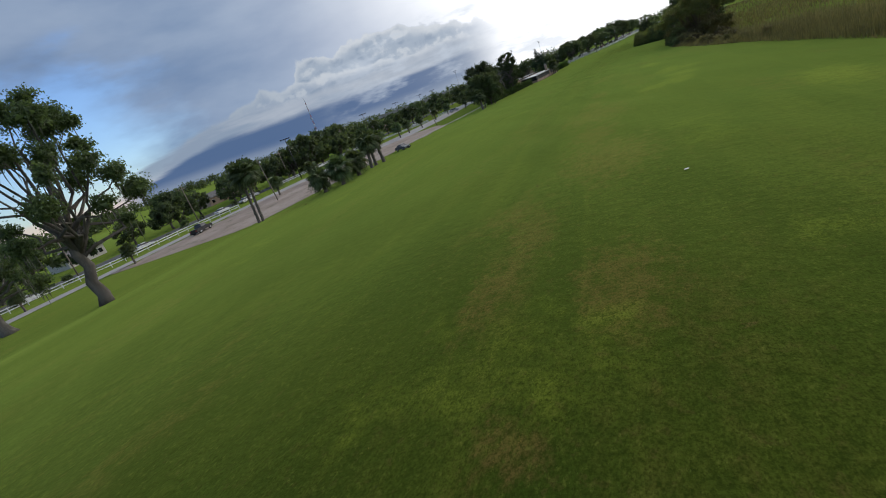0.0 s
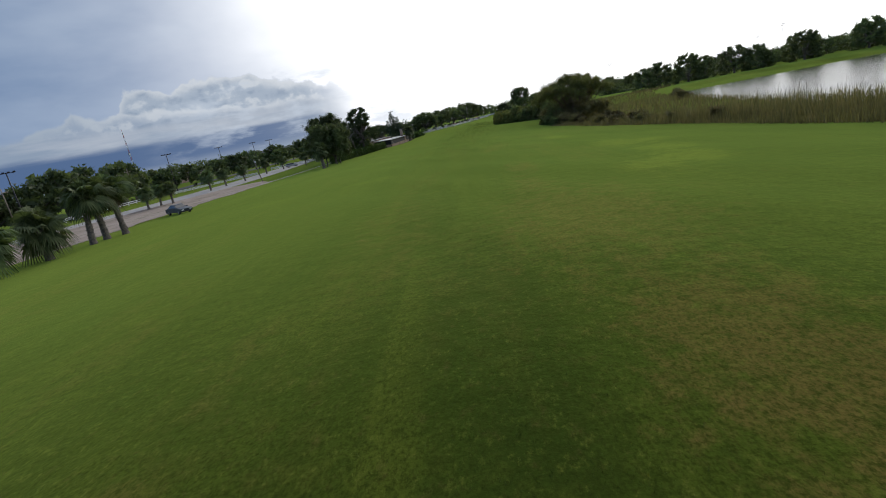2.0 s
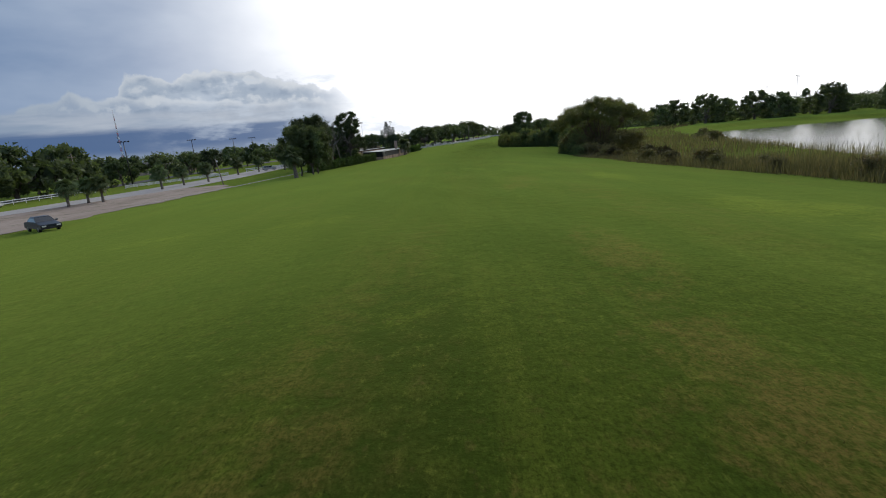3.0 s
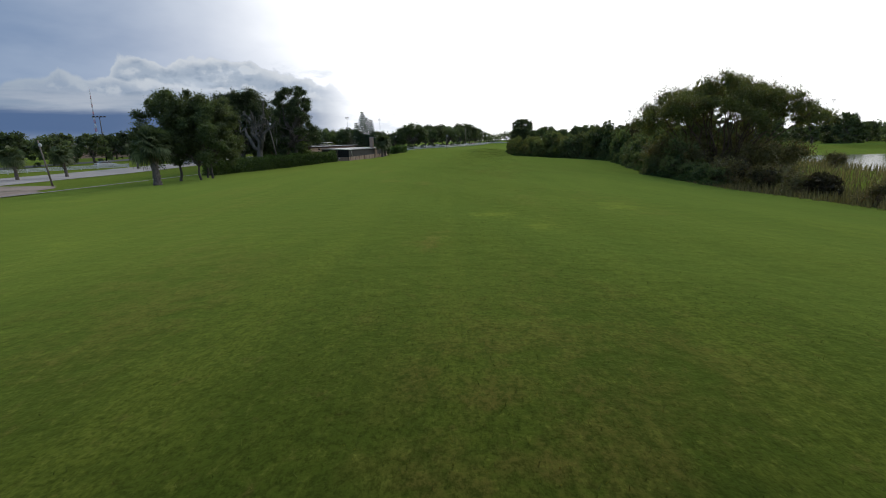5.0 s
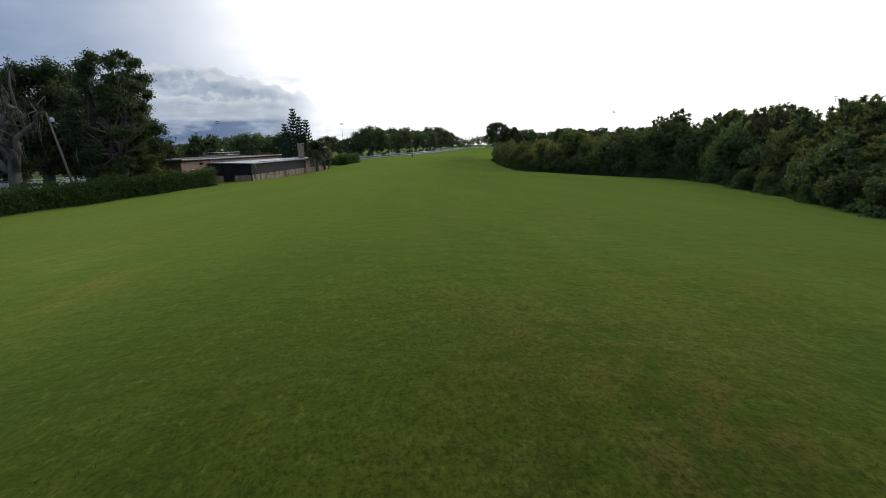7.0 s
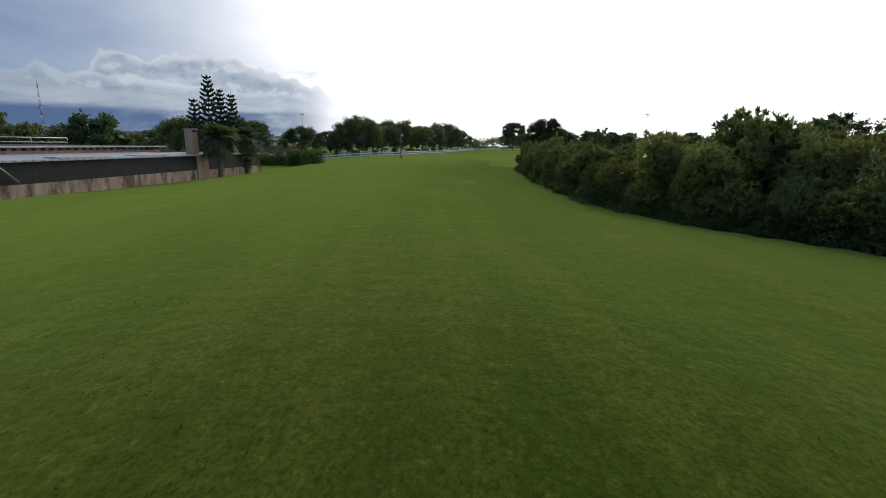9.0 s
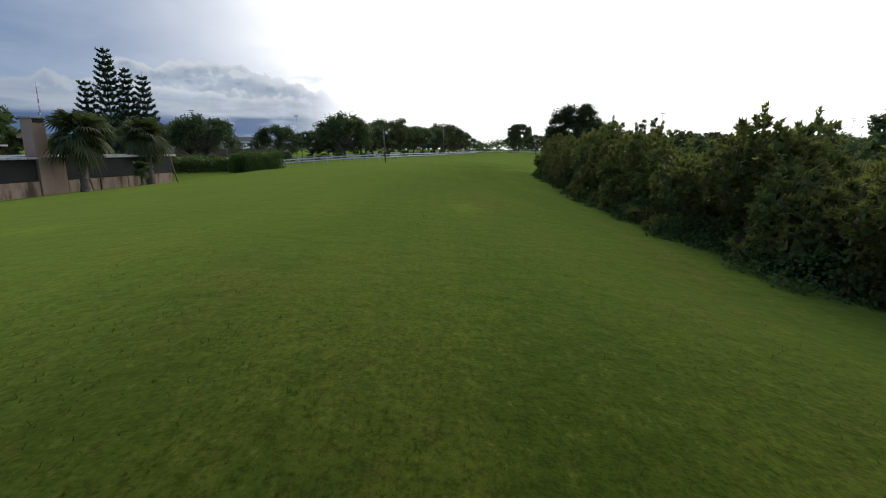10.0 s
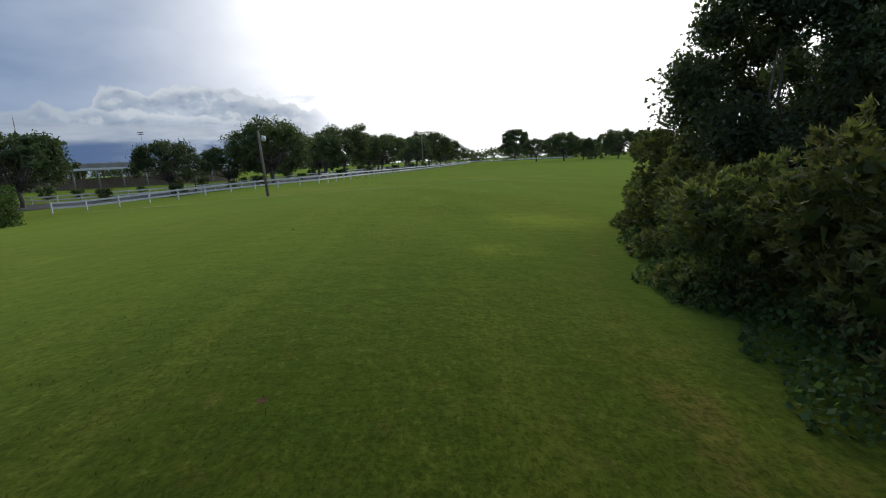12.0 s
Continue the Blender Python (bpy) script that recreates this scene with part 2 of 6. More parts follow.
def lawn_colour(n, p):
    """Mown turf: broad tonal patches, mowing streaks, worn brown places and pale clumps."""
    broad = n.noise(p, 0.035, 4.0, 0.6)
    streak = n.noise(n.stretched(p, (0.32, 0.035, 0.1)), 1.0, 4.0, 0.6)
    clump = n.noise(p, 1.3, 5.0, 0.65)
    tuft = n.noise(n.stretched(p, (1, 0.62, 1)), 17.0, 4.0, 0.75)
    c = n.mix(n.step(broad, 0.35, 0.65), (0.055, 0.084, 0.012), (0.077, 0.111, 0.017))
    c = n.mix(n.step(streak, 0.42, 0.60, 0.0, 0.85), c, (0.040, 0.069, 0.010))
    lane = n.noise(n.stretched(p, (0.75, 0.022, 0.1), (4.0, 1.0, 0)), 1.0, 3.0, 0.6)
    c = n.mix(n.step(lane, 0.52, 0.66, 0.0, 0.55), c, (0.098, 0.128, 0.020))
    rich = n.add("ShaderNodeAttribute", attribute="rich").outputs["Fac"]
    c = n.mix(n.step(n.math("ADD", rich, n.math("MULTIPLY", n.math("SUBTRACT", streak, 0.5), 0.8)), 0.2, 0.8, 0.0, 0.85), c, (0.026, 0.048, 0.008))
    c = n.mix(n.step(clump, 0.5, 0.75, 0.0, 0.6), c, (0.093, 0.127, 0.020))
    deep = n.noise(n.stretched(p, (0.2, 0.11, 0.1), (1.0, 7.7, 0)), 1.0, 5.0, 0.6)
    c = n.mix(n.step(deep, 0.5, 0.66, 0.0, 0.6), c, (0.034, 0.070, 0.010))
    worn = n.noise(n.stretched(p, (0.16, 0.045, 0.1), (3.1, 0.7, 0)), 1.0, 5.0, 0.65)
    worn = n.math("MULTIPLY", n.step(worn, 0.5, 0.66), n.step(clump, 0.36, 0.6))
    c = n.mix(n.math("MULTIPLY", worn, 0.7), c, (0.125, 0.095, 0.030))
    spots = n.add("ShaderNodeAttribute", attribute="wear").outputs["Fac"]
    lush = n.add("ShaderNodeAttribute", attribute="lush").outputs["Fac"]
    rag = n.noise(p, 0.9, 6.0, 0.68)
    fleck = n.noise(n.stretched(p, (1, 0.7, 1), (2.0, 4.0, 0)), 1.7, 7.0, 0.75)
    c = n.mix(n.math("MULTIPLY", n.step(n.math("ADD", spots, n.math("MULTIPLY", n.math("SUBTRACT", fleck, 0.5), 2.6)), 0.35, 1.05), 0.6), c, (0.200, 0.120, 0.048))
    c = n.mix(n.math("MULTIPLY", n.step(n.math("ADD", lush, n.math("MULTIPLY", n.math("SUBTRACT", rag, 0.5), 1.3)), 0.3, 1.0), 0.85), c, (0.190, 0.235, 0.034))
    pale = n.noise(n.stretched(p, (0.1, 0.09, 0.1), (9.0, 2.3, 0)), 1.0, 5.0, 0.6)
    c = n.mix(n.math("MULTIPLY", n.step(pale, 0.6, 0.72), n.step(clump, 0.3, 0.6, 0.2, 0.8)), c, (0.150, 0.200, 0.026))
    bare = n.math("MULTIPLY", n.step(n.noise(p, 0.8, 4.0, 0.6), 0.69, 0.76), n.step(worn, 0.1, 0.6))
    c = n.mix(bare, c, (0.20, 0.11, 0.06))
    tussock = n.noise(n.stretched(p, (1, 0.7, 1), (7.0, 3.0, 0)), 2.3, 5.0, 0.7)
    c = n.mix(n.step(tussock, 0.52, 0.68, 0.0, 0.55), c, (0.034, 0.060, 0.010))
    # small tufts, dry thatch between them, and gaps with their shade in the colour
    thatch = n.noise(n.stretched(p, (1, 0.7, 1), (5.0, 2.0, 0)), 2.9, 6.0, 0.7)
    c = n.mix(n.step(thatch, 0.55, 0.7, 0.0, 0.45), c, (0.115, 0.080, 0.032))
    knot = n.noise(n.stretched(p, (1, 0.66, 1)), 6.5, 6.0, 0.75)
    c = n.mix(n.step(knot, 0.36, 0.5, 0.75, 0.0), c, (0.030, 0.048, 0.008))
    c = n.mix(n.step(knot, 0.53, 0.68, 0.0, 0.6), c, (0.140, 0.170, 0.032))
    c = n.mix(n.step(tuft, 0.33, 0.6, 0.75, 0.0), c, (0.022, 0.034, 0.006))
    return n.mix(1.0, c, (0.88, 0.80, 0.69), "MULTIPLY"), tuft, clump


def turf(n, s):
    g = n.add("ShaderNodeNewGeometry")
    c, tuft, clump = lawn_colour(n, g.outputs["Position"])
    n.put(s.inputs["Base Color"], c)
    s.inputs["Roughness"].default_value, s.inputs["Specular IOR Level"].default_value = 1.0, 0.0
    s.inputs["Sheen Weight"].default_value, s.inputs["Sheen Roughness"].default_value = 0.46, 0.4
    s.inputs["Sheen Tint"].default_value = (0.50, 0.68, 0.13, 1)
    h = n.math("ADD", n.math("MULTIPLY", tuft, 0.15), n.math("MULTIPLY", clump, 1.6))
    relief(n, s, h, 0.32, 0.08)


def blade(n, s):
    g = n.add("ShaderNodeNewGeometry")
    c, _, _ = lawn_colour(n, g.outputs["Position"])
    c = n.mix(g.outputs["Random Per Island"], n.mix(1.0, c, (1.0, 1.0, 1.0), "MULTIPLY"), n.mix(1.0, c, (2.3, 2.1, 2.0), "MULTIPLY"))
    n.put(s.inputs["Base Color"], c)
    s.inputs["Roughness"].default_value, s.inputs["Specular IOR Level"].default_value = 0.7, 0.1
    t = n.add("ShaderNodeBsdfTranslucent")
    n.put(t.inputs[0], n.mix(1.0, c, (1.5, 1.5, 1.0), "MULTIPLY"))
    up = n.add("ShaderNodeCombineXYZ")
    up.inputs[2].default_value = 1.0
    n.put(s.inputs["Normal"], up.outputs[0])
    m = n.add("ShaderNodeMixShader")
    m.inputs[0].default_value = 0.3
    n.tree.links.new(s.outputs[0], m.inputs[1])
    n.tree.links.new(t.outputs[0], m.inputs[2])
    n.tree.links.new(m.outputs[0], n.tree.nodes["Material Output"].inputs[0])


def ripples(n, s):
    p = place(n)
    s.inputs["Base Color"].default_value = (0.02, 0.028, 0.03, 1)
    s.inputs["Roughness"].default_value = 0.14
    relief(n, s, n.noise(n.stretched(p, (1, 0.5, 1)), 1.6, 4.0, 0.6), 0.8, 0.10)
    s.inputs["Specular IOR Level"].default_value = 0.9


TURF, BLADE, WATER = material("turf", turf), material("grass_blade", blade), material("pond_water", ripples)
OAK_LEAF = leafy("oak_leaf", (0.066, 0.090, 0.043), (0.152, 0.194, 0.082), glow=0.42)
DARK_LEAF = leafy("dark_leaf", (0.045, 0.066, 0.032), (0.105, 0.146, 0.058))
LIGHT_LEAF = leafy("light_leaf", (0.080, 0.115, 0.036), (0.21, 0.27, 0.09), glow=0.5)
SHRUB_LEAF = leafy("shrub_leaf", (0.120, 0.132, 0.052), (0.350, 0.355, 0.145), dry=(0.28, 0.21, 0.09), glow=0.55)
HEDGE_LEAF = leafy("hedge_leaf", (0.042, 0.086, 0.019), (0.129, 0.221, 0.044))
VINE_LEAF = leafy("vine_leaf", (0.034, 0.056, 0.021), (0.095, 0.145, 0.050), rough=0.9, glow=0.4)
WILLOW_LEAF = leafy("willow_leaf", (0.105, 0.126, 0.039), (0.196, 0.218, 0.075), dry=(0.18, 0.12, 0.05), glow=0.45)
PALM_LEAF = leafy("palm_leaf", (0.056, 0.084, 0.034), (0.160, 0.200, 0.084), rough=0.65, glow=0.3)
DEAD_FROND = leafy("dead_frond", (0.110, 0.075, 0.035), (0.200, 0.145, 0.075), glow=0.1)
PINE_NEEDLE = leafy("pine_needle", (0.020, 0.044, 0.024), (0.060, 0.110, 0.052), glow=0.1)
REED = leafy("reed", (0.085, 0.076, 0.036), (0.195, 0.165, 0.080), glow=0.35, dry=(0.240, 0.165, 0.090))
BRUSH_LEAF = leafy("brush_leaf", (0.085, 0.080, 0.034), (0.210, 0.190, 0.085), glow=0.4, dry=(0.22, 0.15, 0.08))
PEPPER_LEAF = leafy("pepper_leaf", (0.068, 0.100, 0.038), (0.305, 0.319, 0.098), glow=0.42, dry=(0.21, 0.17, 0.07), tips=True)
MYRTLE_LEAF = leafy("myrtle_leaf", (0.065, 0.099, 0.042), (0.256, 0.300, 0.122), glow=0.42, dry=(0.17, 0.14, 0.07), tips=True)
FEATHER_LEAF = leafy("feather_leaf", (0.093, 0.122, 0.044), (0.319, 0.330, 0.121), glow=0.5, dry=(0.26, 0.19, 0.09), tips=True)
BRAMBLE_LEAF = leafy("bramble_leaf", (0.054, 0.051, 0.027), (0.144, 0.126, 0.058), glow=0.3, dry=(0.17, 0.10, 0.05), tips=True)
MOSS = leafy("hanging_moss", (0.100, 0.100, 0.075), (0.230, 0.220, 0.170), rough=0.95, glow=0.15)
BARK = mottled("bark", (0.10, 0.085, 0.07), (0.20, 0.175, 0.15), 1.6, 0.95, 9, 0.8, stretch=(1, 1, 0.3))
PALE_BARK = mottled("pale_bark", (0.13, 0.115, 0.10), (0.24, 0.22, 0.19), 1.6, 0.95, 9, 0.7, stretch=(1, 1, 0.3))
PALM_BARK = mottled("palm_bark", (0.12, 0.10, 0.085), (0.27, 0.23, 0.19), 5.0, 0.95, 5, 0.9)
STEM = mottled("stem", (0.09, 0.06, 0.04), (0.17, 0.12, 0.085), 2.0, 0.95, 8, 0.5, stretch=(1, 1, 0.3))
WHITE_PAINT = mottled("white_paint", (0.72, 0.73, 0.73), (0.82, 0.83, 0.82), 2.0, 0.55, 6, 0.08)
GRAVEL = mottled("gravel", (0.285, 0.215, 0.17), (0.41, 0.33, 0.275), 0.16, 0.95, 14, 0.4, dirt=(0.13, 0.115, 0.055), stretch=(1, 0.3, 1), low=0.5)
CONCRETE = mottled("concrete", (0.35, 0.325, 0.305), (0.44, 0.415, 0.395), 0.2, 0.9, 25, 0.2)
ASPHALT = mottled("asphalt", (0.075, 0.075, 0.078), (0.12, 0.12, 0.12), 0.3, 0.9, 25, 0.2)
MULCH = mottled("mulch", (0.14, 0.09, 0.06), (0.22, 0.15, 0.10), 0.8, 0.95, 12, 0.6)
STUCCO = mottled("stucco", (0.44, 0.31, 0.23), (0.52, 0.38, 0.29), 0.6, 0.9, 20, 0.15, dirt=(0.26, 0.18, 0.13))
BROWN_WALL = mottled("brown_wall", (0.16, 0.09, 0.065), (0.22, 0.13, 0.09), 0.8, 0.9, 15, 0.15)
STAINED_WALL = mottled("stained_wall", (0.42, 0.30, 0.21), (0.54, 0.42, 0.32), 0.5, 0.9, 14, 0.2, dirt=(0.055, 0.035, 0.025), low=0.44)
SCREEN = mottled("screen_mesh", (0.010, 0.011, 0.013), (0.020, 0.021, 0.023), 1.0, 0.6, 20, 0.1)
ROOF_METAL = mottled("roof_metal", (0.42, 0.43, 0.44), (0.55, 0.56, 0.57), 0.5, 0.45, 12, 0.05, metal=0.3, dirt=(0.30, 0.27, 0.24))
ROOF_TAR = mottled("roof_tar", (0.06, 0.058, 0.055), (0.10, 0.095, 0.09), 0.7, 0.9, 12, 0.2)
POLE_WOOD = mottled("pole_wood", (0.20, 0.16, 0.125), (0.30, 0.25, 0.20), 1.5, 0.9, 9, 0.4, stretch=(1, 1, 0.15))
DARK_METAL = mottled("dark_metal", (0.025, 0.025, 0.027), (0.045, 0.045, 0.047), 2.0, 0.5, 8, 0.05, metal=0.5)
GREY_METAL = mottled("grey_metal", (0.34, 0.35, 0.36), (0.45, 0.46, 0.47), 2.0, 0.45, 8, 0.05, metal=0.6)
RED_PAINT = mottled("red_paint", (0.42, 0.06, 0.04), (0.50, 0.08, 0.05), 0.1, 0.6, 8, 0.05)
LAMP_GLASS = mottled("lamp_glass", (0.72, 0.73, 0.72), (0.80, 0.80, 0.78), 2.0, 0.25, 8, 0.02)
RUBBER = mottled("rubber", (0.018, 0.018, 0.018), (0.03, 0.03, 0.03), 4.0, 0.85, 8, 0.1)
GLASS_DARK = mottled("window_glass", (0.012, 0.015, 0.018), (0.022, 0.026, 0.03), 0.5, 0.06, 4, 0.0, spec=0.8)
SIDING = mottled("house_siding", (0.55, 0.52, 0.47), (0.64, 0.61, 0.56), 0.6, 0.8, 12, 0.1)
SHINGLE = mottled("roof_shingle", (0.13, 0.12, 0.115), (0.20, 0.185, 0.175), 0.9, 0.95, 14, 0.3)
DRY_GRASS = mottled("dry_grass", (0.26, 0.23, 0.12), (0.36, 0.32, 0.18), 1.0, 0.95, 12, 0.4)
UNIT_PAINT = mottled("unit_paint", (0.34, 0.40, 0.36), (0.44, 0.50, 0.46), 1.2, 0.5, 10, 0.08, dirt=(0.2, 0.2, 0.17), low=0.6)
SOIL = mottled("soil", (0.10, 0.062, 0.035), (0.16, 0.10, 0.055), 3.0, 1.0, 8, 0.6, spec=0.0)


def car_paint(name, c):
    def build(n, s):
        v = n.noise(place(n), 2.0, 4.0)
        n.put(s.inputs["Base Color"], n.mix(n.step(v, 0.3, 0.7), c, tuple(0.8 * k for k in c)))
        s.inputs["Roughness"].default_value, s.inputs["Metallic"].default_value = 0.35, 0.1
        s.inputs["Coat Weight"].default_value = 0.1
    return material(name, build)


PAINT = {"navy": car_paint("navy_car_paint", (0.012, 0.02, 0.035)), "black": car_paint("black_car_paint", (0.012, 0.012, 0.014)),
         "white": car_paint("white_car_paint", (0.7, 0.7, 0.7)), "silver": car_paint("silver_car_paint", (0.4, 0.41, 0.43)), "red": car_paint("red_car_paint", (0.28, 0.03, 0.03))}


# ---- mesh helpers ----
rng = np.random.default_rng(7)


def mesh_np(name, V, quads=None, tris=None, mat=None, smooth=False):
    V = np.asarray(V, np.float32).reshape(-1, 3)
    loops, starts, n = [], [], 0
    for F, k in ((quads, 4), (tris, 3)):
        if F is not None and len(F):
            F = np.asarray(F, np.int32).reshape(-1, k)
            loops.append(F.ravel())
            starts.append(n + np.arange(len(F), dtype=np.int32) * k)
            n += F.size
    loops, starts = np.concatenate(loops), np.concatenate(starts)
    me = bpy.data.meshes.new(name)
    me.vertices.add(len(V))
    me.vertices.foreach_set("co", V.ravel())
    me.loops.add(len(loops))
    me.loops.foreach_set("vertex_index", loops)
    me.polygons.add(len(starts))
    me.polygons.foreach_set("loop_start", starts)
    if smooth:
        me.polygons.foreach_set("use_smooth", np.ones(len(starts), bool))
    me.update(calc_edges=True)
    if mat:
        me.materials.append(mat)
    return me


def part(name, data, mat=None, parent=None, label="", at=None):
    """Links a mesh (or a bmesh) as one object, under a thing or part if one is given."""
    if isinstance(data, bmesh.types.BMesh):
        me = bpy.data.meshes.new(name)
        data.to_mesh(me)
        data.free()
        data = me
    if mat and not len(data.materials):
        data.materials.append(mat)
    ob = new(name, data)
    if parent:
        ob.parent = parent
    if at is not None:
        ob.matrix_basis = at
    if label:
        ob["label"] = label
    return ob


def thing(name, label, category, m=None, group=""):
    ob = new(name)
    ob.empty_display_size = 0.2
    if m is not None:
        ob.matrix_basis = m
    return tagged(ob, label, category, group)


def box(bm, x0, x1, y0, y1, z0, z1, bevel=0.0):
    vs = [bm.verts.new(c) for c in ((x0, y0, z0), (x1, y0, z0), (x1, y1, z0), (x0, y1, z0), (x0, y0, z1), (x1, y0, z1), (x1, y1, z1), (x0, y1, z1))]
    fs = [bm.faces.new([vs[i] for i in f]) for f in ((3, 2, 1, 0), (4, 5, 6, 7), (0, 1, 5, 4), (1, 2, 6, 5), (2, 3, 7, 6), (3, 0, 4, 7))]
    if bevel:
        bmesh.ops.bevel(bm, geom=list({e for f in fs for e in f.edges}), offset=bevel, segments=2, affect="EDGES", profile=0.6)
    return bm


def boxed(*a, **k):
    return box(bmesh.new(), *a, **k)


def tube(path, radii, sides=7):
    """A tapered tube along a path: vertices and quads."""
    P, R = np.asarray(path, float), np.asarray(radii, float)
    d = np.gradient(P, axis=0)
    d /= np.linalg.norm(d, axis=1, keepdims=True) + 1e-9
    ref = np.where(np.abs(d[:, 2:3]) > 0.9, [[1.0, 0, 0]], [[0, 0, 1.0]])
    u = np.cross(d, ref)
    u /= np.linalg.norm(u, axis=1, keepdims=True)
    v = np.cross(d, u)
    a = np.linspace(0, 2 * np.pi, sides, endpoint=False)
    V = P[:, None] + R[:, None, None] * (np.cos(a)[None, :, None] * u[:, None] + np.sin(a)[None, :, None] * v[:, None])
    i, j = np.meshgrid(np.arange(len(P) - 1), np.arange(sides), indexing="ij")
    k = (j + 1) % sides
    Q = np.stack([i * sides + j, i * sides + k, (i + 1) * sides + k, (i + 1) * sides + j], -1).reshape(-1, 4)
    V = np.concatenate([V.reshape(-1, 3), P[-1:], P[:1]])
    n = len(V)
    last = (len(P) - 1) * sides
    T = [[last + j, last + (j + 1) % sides, n - 2] for j in range(sides)] + [[(j + 1) % sides, j, n - 1] for j in range(sides)]
    return V, Q, np.array(T)


def joined(pieces):
    V, Q, T, n = [], [], [], 0
    for v, q, t in pieces:
        V.append(v)
        Q.append(np.asarray(q).reshape(-1, 4) + n)
        T.append(np.asarray(t).reshape(-1, 3) + n)
        n += len(v)
    return np.concatenate(V), np.concatenate(Q).astype(int), np.concatenate(T).astype(int)


def tubes(name, pieces, mat):
    V, Q, T = joined(pieces)
    return mesh_np(name, V, Q, T, mat, smooth=True)


def bent(a, b, r, n=6, wild=0.08, sag=0.0):
    """A crooked line from a to b."""
    a, b = np.asarray(a, float), np.asarray(b, float)
    t = np.linspace(0, 1, n)[:, None]
    off = r.normal(0, 1, (n, 3)) * wild * np.linalg.norm(b - a) * np.sin(np.pi * t)
    off[:, 2] -= (sag * np.sin(np.pi * t))[:, 0]
    return a + (b - a) * t + off


def leaves(points, size, r, slim=0.45, droop=None, spread=0.35, up=0.3, full=False):
    """A leaf at each point: a pointed blade with its own turn, three-cornered, or four-cornered where it is seen from near."""
    n = len(points)
    d = r.normal(0, 1, (n, 3))
    if droop is not None:
        d = d * 0.5 + np.array(droop)
    d /= np.linalg.norm(d, axis=1, keepdims=True)
    w = r.normal(0, 1, (n, 3))
    w[:, :2] *= 1 + up
    w -= d * (w * d).sum(1, keepdims=True)
    w /= np.linalg.norm(w, axis=1, keepdims=True) + 1e-9
    s = (size * r.uniform(1 - spread, 1 + spread, n))[:, None]
    b = points - d * s * 0.5
    if full:
        V = np.stack([b, b + d * s * 0.5 + w * s * slim * 0.5, b + d * s, b + d * s * 0.5 - w * s * slim * 0.5], 1)
    else:
        V = np.stack([b - w * s * slim * 0.5, b + w * s * slim * 0.5, b + d * s], 1)
    k = 4 if full else 3
    return V.reshape(-1, 3), np.arange(k * n).reshape(-1, k)


def clumps(centres, radii, per, r, flat=0.75, shell=0.55, stray=0.1):
    """Points in lumpy shells round the centres."""
    out = []
    for c, rad in zip(centres, radii):
        k = max(8, int(per * rad * rad))
        d = r.normal(0, 1, (k, 3))
        d /= np.linalg.norm(d, axis=1, keepdims=True)
        lump = 1 + 0.30 * np.sin(d[:, 0] * 5 + c[0] * 3) * np.cos(d[:, 1] * 4 + c[1] * 2) + 0.20 * np.sin(d[:, 2] * 7 + d[:, 0] * 6 + c[2])
        reach = r.uniform(shell, 1.05, k) * np.where(r.uniform(0, 1, k) < stray, r.uniform(1.0, 1.35, k), 1.0)
        if shell <= 0.1:
            reach = r.uniform(0.1, 0.78, k)
        q = d * (rad * lump * reach)[:, None]
        q[:, 2] *= flat
        out.append(np.asarray(c) + q)
    return np.concatenate(out)


def lobed(centres, radii, r, n=7, reach=0.66, part_=0.54):
    """Smaller lobes round each of the given ones, so that a crown has an uneven outline."""
    cs, rs = [], []
    for c, rad in zip(centres, radii):
        d = r.normal(0, 1, (n, 3))
        d /= np.linalg.norm(d, axis=1, keepdims=True)
        cs += list(np.asarray(c) + d * rad * reach * r.uniform(0.7, 1.15, (n, 1)) * (1, 1, 0.75))
        rs += list(rad * part_ * r.uniform(0.7, 1.25, n))
    return cs, rs


def leaf_mesh(name, points, size, r, mat, inner=None, **k):
    V, F = leaves(points, size, r, **k)
    if inner is not None:
        k["slim"] = 0.9
        v, f = leaves(inner, size * 2.2, r, **k)
        V, F = np.concatenate([V, v]), np.concatenate([F, f + len(V)])
    return mesh_np(name, V, F if F.shape[1] == 4 else None, F if F.shape[1] == 3 else None, mat)


def ss(a, b, x):
    t = np.clip((x - a) / (b - a), 0, 1)
    return t * t * (3 - 2 * t)


EDGE_Y = [-200, 60, 74, 90, 111, 125, 135, 150, 165, 181, 189, 196, 203, 210, 216, 222, 232, 240, 250, 262, 285, 340, 420]
EDGE_X = [24, 20.5, 19.5, 18.2, 15.4, 14.4, 13.2, 13.2, 16.4, 19.6, 19.4, 15.0, 10.3, 8.2, 8.3, 8.7, 9.3, 10.0, 11.0, 15, 34, 70, 100]
POND=[(40,20),(44,80),(47,112),(56,150),(66,190),(80,236),(96,262),(130,272),(168,250),(200,190),(212,120),(190,40),(120,-25),(60,-15)]
def pond_depth(x,y):
    """Metres inside the pond's shore, negative outside."""
    x=np.asarray(x,float);y=np.asarray(y,float)
    d=np.full(np.broadcast(x,y).shape,1e9);inside=np.zeros(d.shape,bool)
    for (ax,ay),(bx,by) in zip(POND,POND[1:]+POND[:1]):
        t=np.clip(((x-ax)*(bx-ax)+(y-ay)*(by-ay))/((bx-ax)**2+(by-ay)**2),0,1)
        d=np.minimum(d,np.hypot(x-ax-t*(bx-ax),y-ay-t*(by-ay)))
        if ay!=by:
            inside^=((ay>y)!=(by>y))&(x<(bx-ax)*(y-ay)/(by-ay)+ax)
    return np.where(inside,d,-d)
